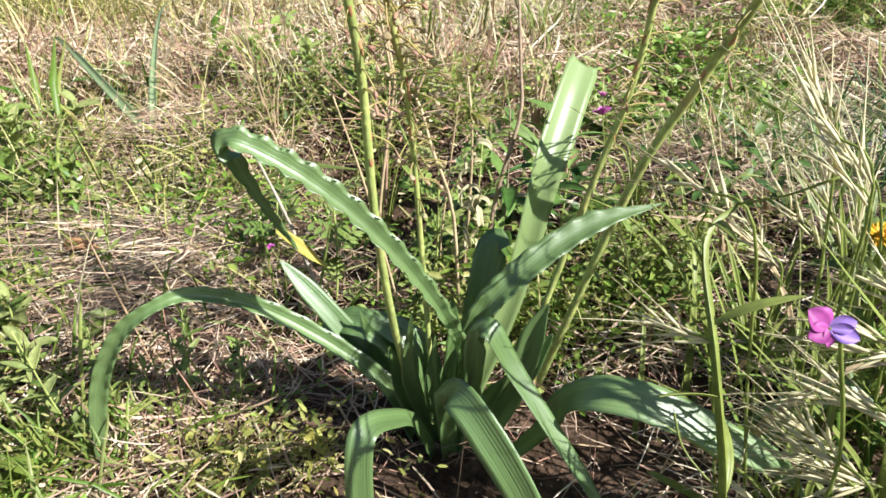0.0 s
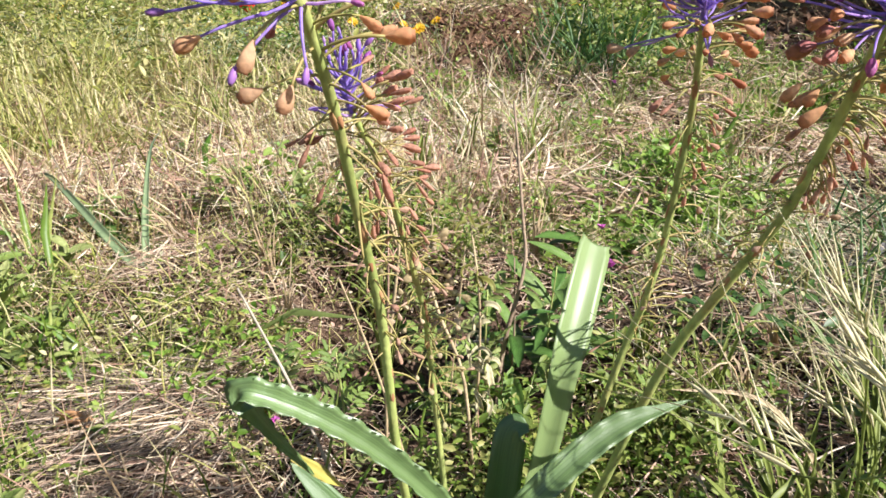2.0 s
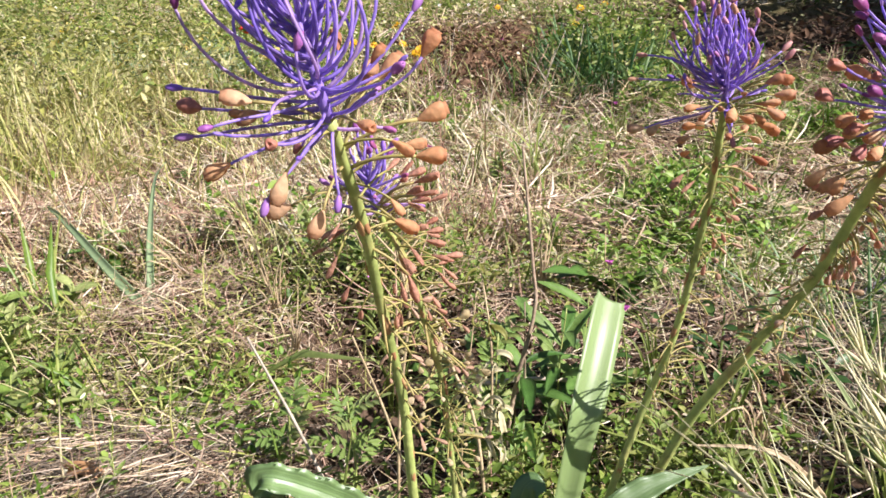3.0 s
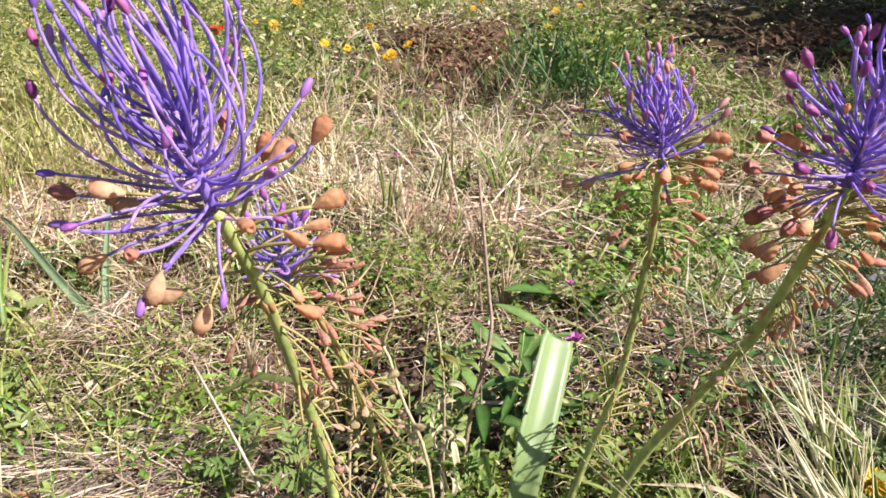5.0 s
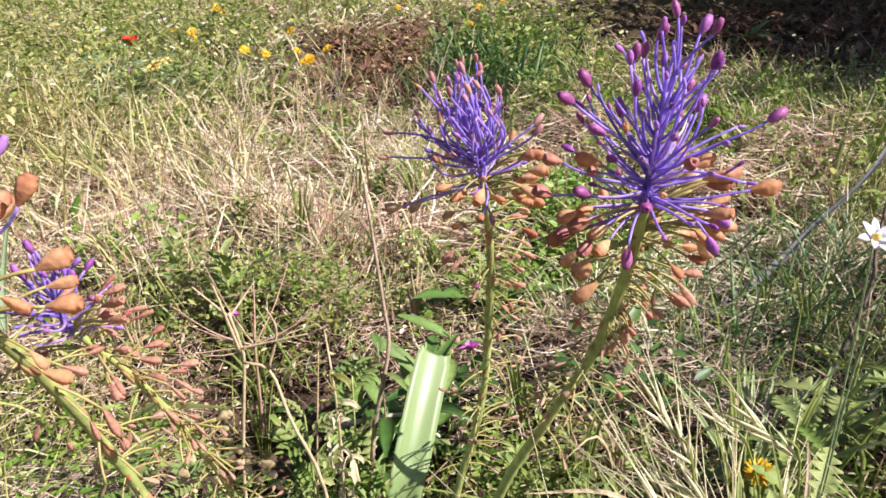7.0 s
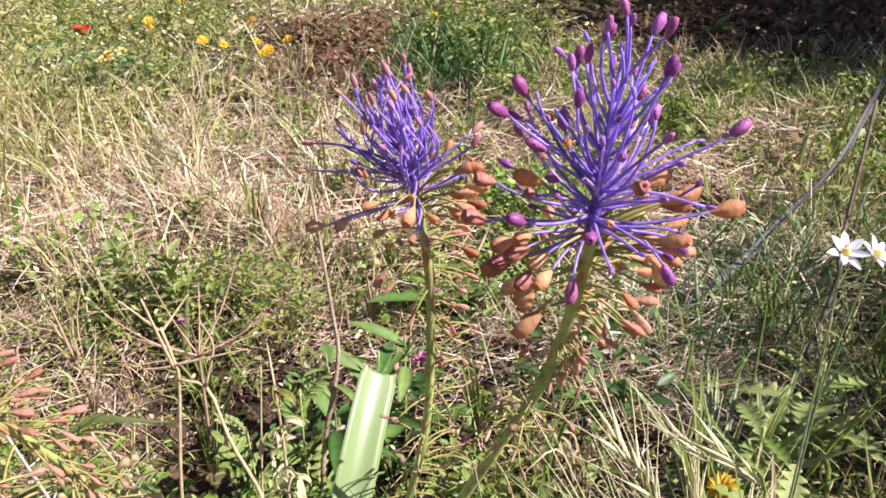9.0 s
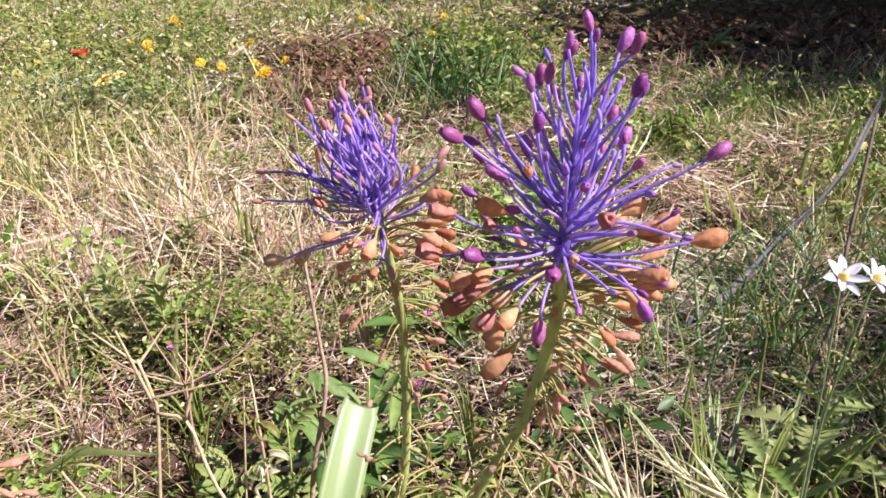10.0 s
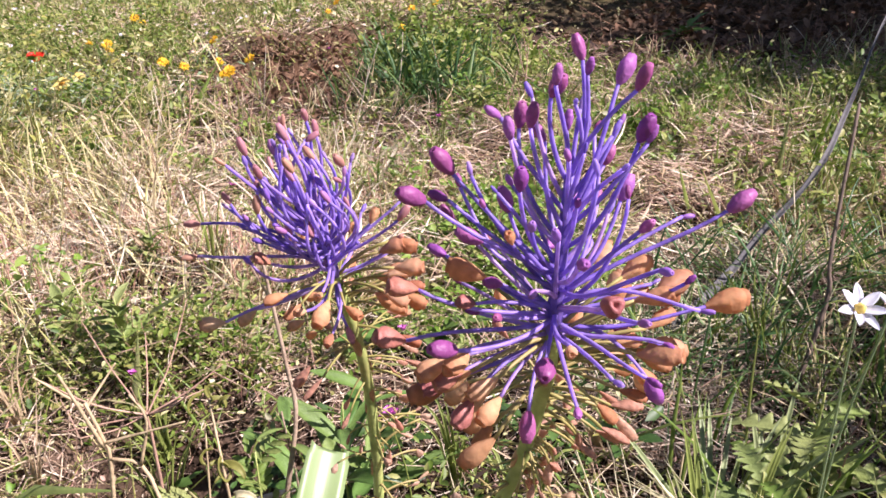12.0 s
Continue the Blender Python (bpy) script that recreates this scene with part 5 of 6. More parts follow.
def star(at, label, stem, size, face):
    """A white six-petalled star flower on a bending stem."""
    base = np.array(stem[0], float)
    o = thing("white_star_flower", label, "flower", "white star flowers", at=base)
    v, q, t = tube(glide(np.array(list(stem) + [at]) - base, 16), np.linspace(0.0005, 0.0004, 16), 6)
    part("stem", mesh("stem", v, [q, t], PALEBLADE), o)
    v, q, t = petal(size * 0.5, size * 0.2, -0.12, 0.3)
    data = mesh("petal", v, [q, t], WHITE)
    head = Matrix.Translation(Vector(at) - Vector(base)) @ face
    for i in range(7):
        part("petal", data, o, head @ pose(0, 0, 0, 0, -12 + 10 * (i % 2), 360 * i / 7))
    v, q, t = lathe([(-0.002, 0.0008), (0, 0.002), (0.002, 0.0016), (0.003, 0.0003)], 8)
    part("centre", mesh("centre", v, [q, t], CREAM), o, head)


star((0.26, 0.34, 0.286), "white star-shaped flower on a slender stem", [(0.275, 0.375, -0.003), (0.275, 0.36, 0.12), (0.273, 0.355, 0.218)], 0.016, pose(0, 0, 0, 35, -15, 20))
star((0.277, 0.345, 0.281), "white star-shaped flower on a slender stem", [(0.283, 0.38, -0.003), (0.281, 0.365, 0.12), (0.280, 0.36, 0.21)], 0.015, pose(0, 0, 0, 30, 20, 0))


def vetch():
    base = np.array((0.128, 0.205, float(gz(0.128, 0.205)) - 0.003))
    o = thing("vetch", "green vetch with winged stems and one magenta and violet flower", "flower", at=base)
    main = np.array([(0.128, 0.205, -0.003), (0.117, 0.197, 0.07), (0.1145, 0.19, 0.125), (0.106, 0.20, 0.174), (0.105, 0.225, 0.200), (0.116, 0.235, 0.209)]) - base
    v, q, t = strap(main, (0.003, 0.003, 0.003, 0.0026, 0.002), n=30, twist=(0, 60, 90, 120), channel=0.5, thick=0.0011, tip=0.1, blunt=0.4)
    part("stem", mesh("stem", v, [q, t], GRASS), o)
    twig = np.array([(0.135, 0.215, 0.02), (0.165, 0.217, 0.10), (0.150, 0.213, 0.168), (0.1435, 0.213, 0.178)]) - base
    v, q, t = tube(glide(twig, 18), 0.0008, 5)
    part("flower_stalk", mesh("flower_stalk", v, [q, t], GRASS), o)
    at = twig[-1]
    front = Matrix.Translation(at) @ pose(0, 0, 0, 55, 0, 0)
    for name, mat, w, ln, turn in (("banner", MAGENTA, 0.0085, 0.0085, 140), ("banner", MAGENTA, 0.007, 0.0075, 205), ("keel", MAGENTA, 0.004, 0.006, 262), ("wing", LILAC, 0.0062, 0.0095, -22), ("wing", LILAC, 0.006, 0.0085, 14)):
        v, q, t = flat_leaf(ln, w, 0, 0.15, 10, 0.18)
        part(name, mesh(name, v, [q, t], mat), o, front @ pose(0, 0, 0, 0, -8, turn))
    data = [mesh("leaflet", *(lambda r: (r[0], [r[1], r[2]]))(flat_leaf(0.026, 0.0032, 0, d, 10)), GRASS) for d in (0.1, 0.4)]
    line = glide(main, 30)
    for i in range(8):
        k = int(3 + 26 * i / 8)
        part("leaflet", data[i % 2], o, Matrix.Translation(line[k]) @ pose(0, 0, 0, rng.uniform(-30, 30), -rng.uniform(5, 60), i * 137 + 20))
    for i in range(4):
        a = rng.uniform(0, 6.28)
        s = line[[12, 18, 24, 29][i]]
        e = np.array([np.cos(a), np.sin(a), 0.6]) * 0.025
        v, q, t = tube(glide([s, s + e * 0.6, s + e + (0.004, 0, 0.004)], 8), 0.0004, 4)
        part("tendril", mesh("tendril", v, [q, t], GRASS), o)


vetch()


def pea_flower(x, y, z, size, seed):
    """A small pink vetch flower on a thread-like stem."""
    r = random.Random(seed)
    base = np.array((x + 0.006, y, float(gz(x, y)) - 0.002))
    o = thing("pink_flower", "small pink pea-like flower on a thread-thin stem", "flower", "small pink flowers", at=base)
    tip = np.array((x, y, z)) - base
    v, q, t = tube(glide([(0, 0, 0), tip * 0.6 + (0.006, 0, 0), tip], 10), 0.0005, 4)
    part("stem", mesh("stem", v, [q, t], GRASS), o)
    v, q, t = flat_leaf(size, size * 0.7, 0, 0.2, 7, 0.4)
    data = mesh("petal", v, [q, t], PINK)
    for i in range(4):
        part("petal", data, o, pose(*tip, r.uniform(-30, 30), -r.uniform(0, 60), 90 * i + r.uniform(-20, 20)))


for k, (x, y, z, s) in enumerate([(0.133, 0.535, 0.131, 0.008), (0.165, 0.70, 0.09, 0.006), (0.30, 1.0, 0.05, 0.006), (-0.06, 0.75, 0.06, 0.005), (0.0, 1.25, 0.05, 0.007), (0.42, 1.1, 0.04, 0.006), (0.36, 1.5, 0.05, 0.007), (-0.45, 2.0, 0.08, 0.008), (0.22, 2.3, 0.06, 0.007), (-0.10, 0.48, 0.05, 0.004)]):
    pea_flower(x, y, z, s, k)


def blade_thing(label, points, width, mat=PALEBLADE, group="broad grass blades", twist=(0, 40)):
    base = np.array(points[0], float)
    o = thing("grass_plant", label, "grass", group, at=base)
    v, q, t = strap(np.array(points) - base, width, n=20, tip=0.75, channel=0.35, twist=twist, thick=0.0004)
    part("blade", mesh("blade", v, [q, t], mat), o)


blade_thing("broad blue-green grass blade arching over straw", [(-0.30, 0.80, -0.002), (-0.361, 0.848, 0.035), (-0.46, 0.959, 0.062), (-0.50, 1.0, 0.06)], 0.011)
blade_thing("upright blue-green grass blade", [(-0.315, 0.83, -0.002), (-0.330, 0.90, 0.05), (-0.35, 1.0, 0.09), (-0.352, 1.06, 0.10)], 0.009)
for k in range(18):
    x, y = rng.normal(0.24, 0.05), rng.normal(0.37, 0.045)
    a, ln = rng.uniform(0, 6.28), rng.uniform(0.07, 0.16)
    z = float(gz(x, y)) - 0.002
    c, s = np.cos(a), np.sin(a)
    blade_thing("light green grass blade beside wild barley", [(x, y, z), (x + 0.15 * ln * c, y + 0.15 * ln * s, z + 0.5 * ln), (x + 0.45 * ln * c, y + 0.45 * ln * s, z + 0.85 * ln), (x + 0.85 * ln * c, y + 0.85 * ln * s, z + rng.uniform(0.8, 1.05) * ln)], rng.uniform(0.003, 0.006), GRASS if k % 3 else HAY, "light grass blades", (0, rng.uniform(-60, 60)))


# ---- unseen shrubs added at the edge to shade the far corner ----
def shrub(x, y, height, spread, seed):
    r = np.random.default_rng(seed)
    o = thing("shrub", "dense dark green shrub out of view, added for its shade", "shrub", at=(x, y, -0.03))
    trunk = []
    tips = []
    for i in range(9):
        a = i * 2.4 + r.uniform(-0.3, 0.3)
        d = np.array([np.cos(a), np.sin(a), 0]) * spread * r.uniform(0.4, 0.8)
        e = d + (0, 0, height * r.uniform(0.5, 0.85))
        p = glide([(0.03 * np.cos(a), 0.03 * np.sin(a), 0), d * 0.35 + (0, 0, height * 0.3), e], 10)
        trunk.append(tube(p, np.linspace(0.022, 0.006, 10), 6, 0.1))
        for j in range(7):
            s = p[r.integers(3, 10)]
            w = s + r.normal(0, 0.22, 3) * spread
            w[2] = max(0.42, w[2])
            trunk.append(tube(glide([s, (s + w) / 2 + (0, 0, 0.04), w], 6), np.linspace(0.006, 0.002, 6), 4))
            tips.append(w)
        tips.append(e)
    v, f = join(trunk)
    part("limbs", mesh("limbs", v, f, BARK), o)
    tips = np.array(tips)
    n = 4500
    c = tips[r.integers(0, len(tips), n)] + r.normal(0, 0.13, (n, 3))
    c[:, 2] = np.maximum(c[:, 2], 0.34 + 0.1 * r.random(n))
    ob = leaf_field("crown", c, 0.3, (0.045, 0.085), (0.4, 0.6), DARKLEAF, "", "")
    del ob["kind"]
    ob.parent = o


for k, (x, y, h, w) in enumerate([(2.85, 1.35, 1.7, 0.95), (2.3, 1.25, 1.15, 0.55), (3.0, 2.05, 1.9, 1.0), (2.9, 2.9, 1.9, 1.0), (3.7, 2.1, 2.2, 1.2), (2.8, 3.7, 1.8, 1.0), (1.5, 4.4, 1.6, 1.0), (0.2, 5.4, 1.8, 1.1), (-1.4, 6.0, 1.8, 1.2)]):
    shrub(x, y, h, w, k)

# ---- meadow: straw, grasses and low herbs ----
HOLLOW = [(0.005, 0.645, 0.12, 0.07, -1.5), (0.02, 0.81, 0.2, 0.06, 0.5)]
CLEAR = [(0.0, 0.60, 0.10, 0.07, -1.6)]
ROOTS = [(-0.06, 0.40, 0.08, 0.06, -0.9), (-0.06, 0.33, 0.05, 0.04, -0.4)]
OPEN = [(0.30, 0.62, 0.13, 0.11, -1.2), (0.45, 0.66, 0.12, 0.1, -0.8)]
DRY = [(-0.05, 1.15, 0.8, 0.45, 1.0), (-0.65, 0.9, 0.45, 0.3, 1.2), (0.25, 0.75, 0.25, 0.15, 0.5), (0.6, 1.0, 0.5, 0.4, 0.5), (0.9, 1.3, 0.5, 0.4, 0.3)]
near, mid, far = ((-0.55, 0.75), (0.16, 0.95)), ((-1.3, 1.7), (0.9, 2.0)), ((-3.0, 3.4), (1.9, 5.2))
BARE = [(1.8, 2.4, 0.5, 0.48, -3.0), (1.38, 1.98, 0.24, 0.22, -2.5), (0.16, 2.02, 0.15, 0.22, -1.5), (0.02, 0.31, 0.16, 0.10, -0.9), (0.22, 2.5, 0.3, 0.42, -1.2), (1.5, 2.75, 0.7, 0.5, -1.0), (0.26, 1.74, 0.14, 0.09, -1.3)]
blade_field("straw_litter", patch(13000, *near, DRY + HOLLOW + ROOTS + [(0.45, 0.66, 0.14, 0.12, -1.0), (0.58, 0.80, 0.16, 0.12, -0.9), (0.05, 0.60, 0.14, 0.06, -0.7), (0.42, 0.52, 0.12, 0.1, -0.4), (0.02, 0.31, 0.16, 0.10, -0.45), (0.12, 0.29, 0.10, 0.05, -0.2), (-0.2, 0.42, 0.12, 0.1, 0.6), (-0.2, 0.33, 0.10, 0.05, 0.7)], 0.6, -0.5), (0.012, 0.06), (0.0006, 0.0018), (70, 108), (-20, 20), STRAW, "fallen pinkish-brown straw littering the soil", "straw", 3, raised=0.028)
blade_field("straw_litter", patch(18000, *mid, DRY + BARE, 0.4, -0.8), (0.025, 0.09), (0.0014, 0.0042), (64, 108), (-20, 20), STRAW, "fallen pale straw littering the meadow", "straw", 2, raised=0.045)
blade_field("straw_litter", patch(17000, *far, DRY + BARE, 0.35, -0.6), (0.04, 0.11), (0.0025, 0.007), (60, 102), (-18, 18), STRAW, "fallen pale straw littering the far meadow", "straw", 2, raised=0.05)
pile = patch(2700, (-0.36, -0.08), (0.46, 0.68), [(-0.23, 0.56, 0.08, 0.06, 1.0)], 0.03)
pile[:, 2] += 0.02 * np.exp(-(((pile[:, 0] + 0.23) / 0.1) ** 2 + ((pile[:, 1] - 0.56) / 0.07) ** 2)) * rng.random(len(pile))
blade_field("straw_heap", pile[::2], (0.03, 0.08), (0.0006, 0.0016), (74, 98), (0, 18), STRAW, "flattened heap of bleached dead grass", "straw", 4, heading=rng.normal(3.6, 0.5, len(pile[::2])), raised=0.015)
blade_field("straw_heap", pile[1::2], (0.03, 0.08), (0.0006, 0.0016), (74, 98), (0, 18), GREYSTRAW, "flattened heap of weathered grey-brown dead grass", "straw", 4, heading=rng.normal(3.6, 0.5, len(pile[1::2])), raised=0.015)
blade_field("dead_twigs", patch(900, *near, DRY + HOLLOW, 0.3, 0.6), (0.03, 0.09), (0.0007, 0.0014), (5, 75), (-30, 40), REDTWIG, "tangled reddish-brown dead stalks", "dry grass", 4)
blade_field("dead_twigs", patch(7000, *mid, DRY, 0.3, 0.7), (0.04, 0.12), (0.0009, 0.0018), (5, 75), (-30, 40), REDTWIG, "tangled reddish-brown dead stalks", "dry grass", 4)
blade_field("standing_straw", patch(900, *near, DRY + HOLLOW, 0.12, 0.5), (0.04, 0.12), (0.0008, 0.0018), (10, 65), (5, 60), HAY, "standing dry yellow grass stalks", "dry grass", 4)
blade_field("standing_straw", patch(6500, *mid, DRY + [(-0.7, 1.3, 0.5, 0.5, 0.8)], 0.25, 0.8), (0.03, 0.11), (0.0014, 0.0044), (8, 75), (5, 60), HAY, "standing dry yellow grass stalks", "dry grass", 3)
blade_field("standing_straw", patch(4200, *far, DRY + BARE + [(-0.9, 2.2, 0.7, 0.5, 0.8)], 0.25, 0.8), (0.04, 0.12), (0.003, 0.007), (8, 70), (5, 60), HAY, "standing dry yellow grass stalks far off", "dry grass", 3)
GREEN = [(0.25, 0.45, 0.2, 0.2, 0.1), (0.4, 2.0, 0.25, 0.22, 1.0), (0.92, 1.45, 0.32, 0.22, 1.2), (-0.5, 2.2, 0.8, 0.6, 0.3), (0.6, 0.7, 0.3, 0.25, 0.2), (0.78, 1.25, 0.22, 0.14, 0.8), (0.32, 1.1, 0.1, 0.15, 0.8)]
blade_field("meadow_grass", patch(1150, *near, GREEN + BARE, 0.25, 0.8), (0.03, 0.10), (0.0012, 0.0032), (5, 60), (10, 80), GRASS, "green meadow grass blades", "grass", 4)
blade_field("meadow_grass", patch(4600, *mid, GREEN, 0.15, 0.9), (0.03, 0.11), (0.0016, 0.0042), (5, 60), (10, 80), GRASS, "green meadow grass blades", "grass", 4)
blade_field("meadow_grass", patch(9000, *far, GREEN + BARE, 0.16, 1.2), (0.05, 0.14), (0.0035, 0.0085), (5, 55), (10, 80), GRASS, "green meadow grass blades far off", "grass", 3)
blade_field("grass_tufts", patch(150, (0.14, 0.50), (0.20, 0.60), [(0.26, 0.34, 0.07, 0.07, 1.0), (0.36, 0.46, 0.1, 0.1, 0.5)], 0.02), (0.06, 0.15), (0.0014, 0.0042), (5, 50), (10, 75), GRASS, "dense green grass under wild barley", "grass", 5)
blade_field("tall_hay", patch(1500, (-1.6, 0.1), (1.1, 2.6), [(-0.75, 1.55, 0.35, 0.3, 1.0), (-0.40, 1.25, 0.3, 0.2, 0.4)], 0.03, 1.0), (0.07, 0.19), (0.0016, 0.004), (3, 45), (5, 70), HAY, "tall yellow seeding grass", "dry grass", 5)
# three stands of tall grass, mostly out of view, added to cast shade
blade_field("tall_grass", patch(16, (0.225, 0.30), (0.19, 0.26), [], 0.5), (0.20, 0.29), (0.003, 0.006), (2, 22), (0, 35), GRASS, "tall grass added to shade the hyacinth clump", "grass", 5)
blade_field("tall_grass", patch(60, (0.29, 0.50), (0.12, 0.30), [(0.32, 0.21, 0.07, 0.06, 1.0)], 0.05), (0.14, 0.28), (0.002, 0.005), (2, 35), (5, 50), GRASS, "unseen tall grass between barley stalks, added for shade", "grass", 5)
blade_field("tall_grass", patch(1000, (0.5, 1.2), (0.2, 0.8), [(0.64, 0.34, 0.06, 0.06, 1.0), (0.76, 0.43, 0.08, 0.07, 1.0), (0.90, 0.52, 0.09, 0.09, 1.0)], 0.0), (0.18, 0.34), (0.002, 0.006), (2, 28), (5, 45), GRASS, "unseen tall green grass added to shade the soil", "grass", 5)
blade_field("grass_clump", patch(520, (0.2, 0.7), (1.5, 2.2), [(0.42, 1.98, 0.10, 0.08, 1.0), (0.40, 1.74, 0.08, 0.08, 0.6)], 0.01), (0.08, 0.19), (0.004, 0.009), (3, 45), (5, 70), BLUEGRASS, "tall dark green grass clump", "grass", 5)


def herb_field(name, n, x, y, zones, base, clump, height, leaf, mat, label, per=14, spread=0.02, wide=(0.3, 0.6), view=True):
    """Low herbs: clusters of small leaves round short stems, as one object of stuff."""
    c = patch(n // per, x, y, zones, base, clump, view)
    roots = np.repeat(c, per, 0)
    h = np.repeat(rng.uniform(0.3, 1.0, len(c)), per) * height
    u = rng.random(len(roots)) ** 0.7
    off = rng.normal(0, spread, (len(roots), 2))
    roots[:, :2] += off
    roots[:, 2] = gz(roots[:, 0], roots[:, 1]) + 0.003 + u * h
    leaf_field(name, roots, 0.45, leaf, wide, mat, label, "herb", heading=np.arctan2(off[:, 1], off[:, 0]) + rng.normal(0, 0.6, len(roots)))


LOW = [(0.12, 0.5, 0.3, 0.16, 0.6), (-0.38, 0.68, 0.14, 0.14, 0.5), (-0.26, 0.36, 0.06, 0.06, 0.3), (-0.33, 0.45, 0.06, 0.06, 0.6), (0.1, 0.7, 0.35, 0.15, 0.4), (0.5, 0.65, 0.2, 0.2, -0.2), (0.45, 0.9, 0.2, 0.15, -0.1), (-0.24, 0.57, 0.09, 0.07, -0.6), (-0.05, 1.2, 0.6, 0.35, -0.25), (-0.30, 1.0, 0.3, 0.2, -0.6), (0.2, 2.6, 0.3, 0.35, -0.5)]
herb_field("low_herbs", 11000, *near, LOW + BARE + HOLLOW + CLEAR + ROOTS[:1] + OPEN + [(-0.15, 0.40, 0.13, 0.08, -0.8)], 0.10, 1.2, 0.034, (0.0028, 0.011), HERB, "low green herbs with many small rounded leaves")
herb_field("low_herbs", 23000, *mid, LOW + BARE, 0.25, 1.0, 0.04, (0.006, 0.016), HERB, "low green herbs with many small leaves between straw", spread=0.025)
herb_field("low_herbs", 11000, *far, LOW + BARE + [(-0.7, 2.4, 0.8, 0.6, 0.5), (0.42, 2.05, 0.25, 0.2, 0.8), (1.3, 1.9, 0.6, 0.4, 0.3)], 0.2, 1.4, 0.06, (0.010, 0.026), HERB, "low green herbs covering the far meadow", spread=0.045)
herb_field("bushy_herbs", 6500, *near, LOW + BARE + HOLLOW + CLEAR + ROOTS[:1] + OPEN + [(0.1, 0.52, 0.3, 0.08, 0.6), (0.27, 0.36, 0.05, 0.05, 0.5), (-0.17, 0.40, 0.13, 0.09, -1.0)], 0.04, 1.2, 0.075, (0.003, 0.011), HERB, "bushy green herbs standing over the straw", per=34, spread=0.014)
herb_field("bushy_herbs", 14000, *mid, LOW + BARE, 0.22, 1.1, 0.10, (0.007, 0.020), HERB, "bushy green herbs standing over the straw", per=40, spread=0.022)
herb_field("bushy_herbs", 20000, *far, BARE + [(-0.7, 2.4, 0.8, 0.6, 0.5), (0.42, 2.05, 0.22, 0.15, 1.0), (1.3, 1.9, 0.6, 0.4, 0.3)], 0.10, 1.6, 0.19, (0.009, 0.024), HERB, "bushy green herbs of the far meadow", per=80, spread=0.045)
herb_field("green_herbs", 6500, *mid, [(0.30, 1.03, 0.07, 0.08, 1.0), (0.37, 1.2, 0.12, 0.12, 1.2), (0.50, 1.5, 0.14, 0.14, 1.2), (0.85, 1.5, 0.2, 0.14, 0.7), (-0.05, 1.45, 0.1, 0.06, 0.7), (0.05, 1.6, 0.1, 0.08, 0.7), (0.75, 1.25, 0.12, 0.1, 0.5), (-0.15, 0.93, 0.1, 0.06, 0.5)], 0.0, 0.6, 0.08, (0.006, 0.018), FRESH, "fresh bright green herbs between straw", per=26, spread=0.018)
herb_field("yellow_herbs", 13000, (-2.2, 0.6), (1.3, 4.2), [(-0.95, 2.1, 0.45, 0.45, 1.0), (-0.65, 1.45, 0.3, 0.25, 1.0), (-0.4, 2.4, 0.6, 0.5, 0.2)], 0.03, 1.5, 0.25, (0.008, 0.026), LIME, "tall yellow-green feathery herbs", per=60, spread=0.036, wide=(0.2, 0.45))
herb_field("yellow_herbs", 9000, *near, [(-0.17, 0.30, 0.10, 0.03, 0.7), (-0.07, 0.315, 0.04, 0.02, 0.9), (-0.15, 0.40, 0.12, 0.06, -0.5), (-0.30, 0.85, 0.1, 0.08, 1.0), (-0.14, 0.50, 0.06, 0.05, 0.5), (-0.06, 0.39, 0.06, 0.04, -0.3), (0.1, 0.6, 0.3, 0.2, 0.2)] + CLEAR, 0.08, 0.7, 0.05, (0.0025, 0.008), LIME, "yellow-green herbs with tiny leaves", per=30, spread=0.010, wide=(0.2, 0.45))
herb_field("yellow_herbs", 900, (-0.16, 0.0), (0.28, 0.40), [(-0.07, 0.318, 0.035, 0.015, 1.0)], 0.0, 0.0, 0.035, (0.0025, 0.008), LIME, "yellow-green herbs with tiny leaves", per=30, spread=0.009, wide=(0.2, 0.45))
herb_field("low_herbs", 700, (-0.32, -0.10), (0.24, 0.36), [(-0.22, 0.29, 0.06, 0.03, 1.0)], 0.02, 0.8, 0.025, (0.003, 0.009), FRESH, "small fresh herbs in the straw", per=18, spread=0.012)
herb_field("low_herbs", 900, (-0.10, 0.30), (0.36, 0.48), [], 0.3, 0.8, 0.025, (0.003, 0.009), FRESH, "small fresh herbs on bare soil", per=18, spread=0.012)
blade_field("dead_twigs", patch(420, (-0.2, 0.35), (0.26, 0.50), [], 0.5, 0.5), (0.015, 0.05), (0.0006, 0.0012), (40, 100), (-30, 30), REDTWIG, "bits of reddish dead stalk on the soil", "dry grass", 3)
blade_field("meadow_grass", patch(380, (-0.32, -0.08), (0.27, 0.40), [(-0.22, 0.32, 0.06, 0.04, 1.0)], 0.1), (0.03, 0.07), (0.0012, 0.003), (10, 70), (10, 70), GRASS, "light green grass in the straw", "grass", 4)


def flakes(n, x, y, zones, base, size, label, mat=STRAW):
    """Curled bits of dead leaf strewn over the ground, as one object of stuff."""
    roots = patch(n, x, y, zones, base, 0.5)
    roots[:, 2] += 0.002 + 0.014 * rng.random(n) ** 2
    leaf_field("leaf_litter", roots, 0.55, size, (0.25, 0.7), mat, label, "litter")


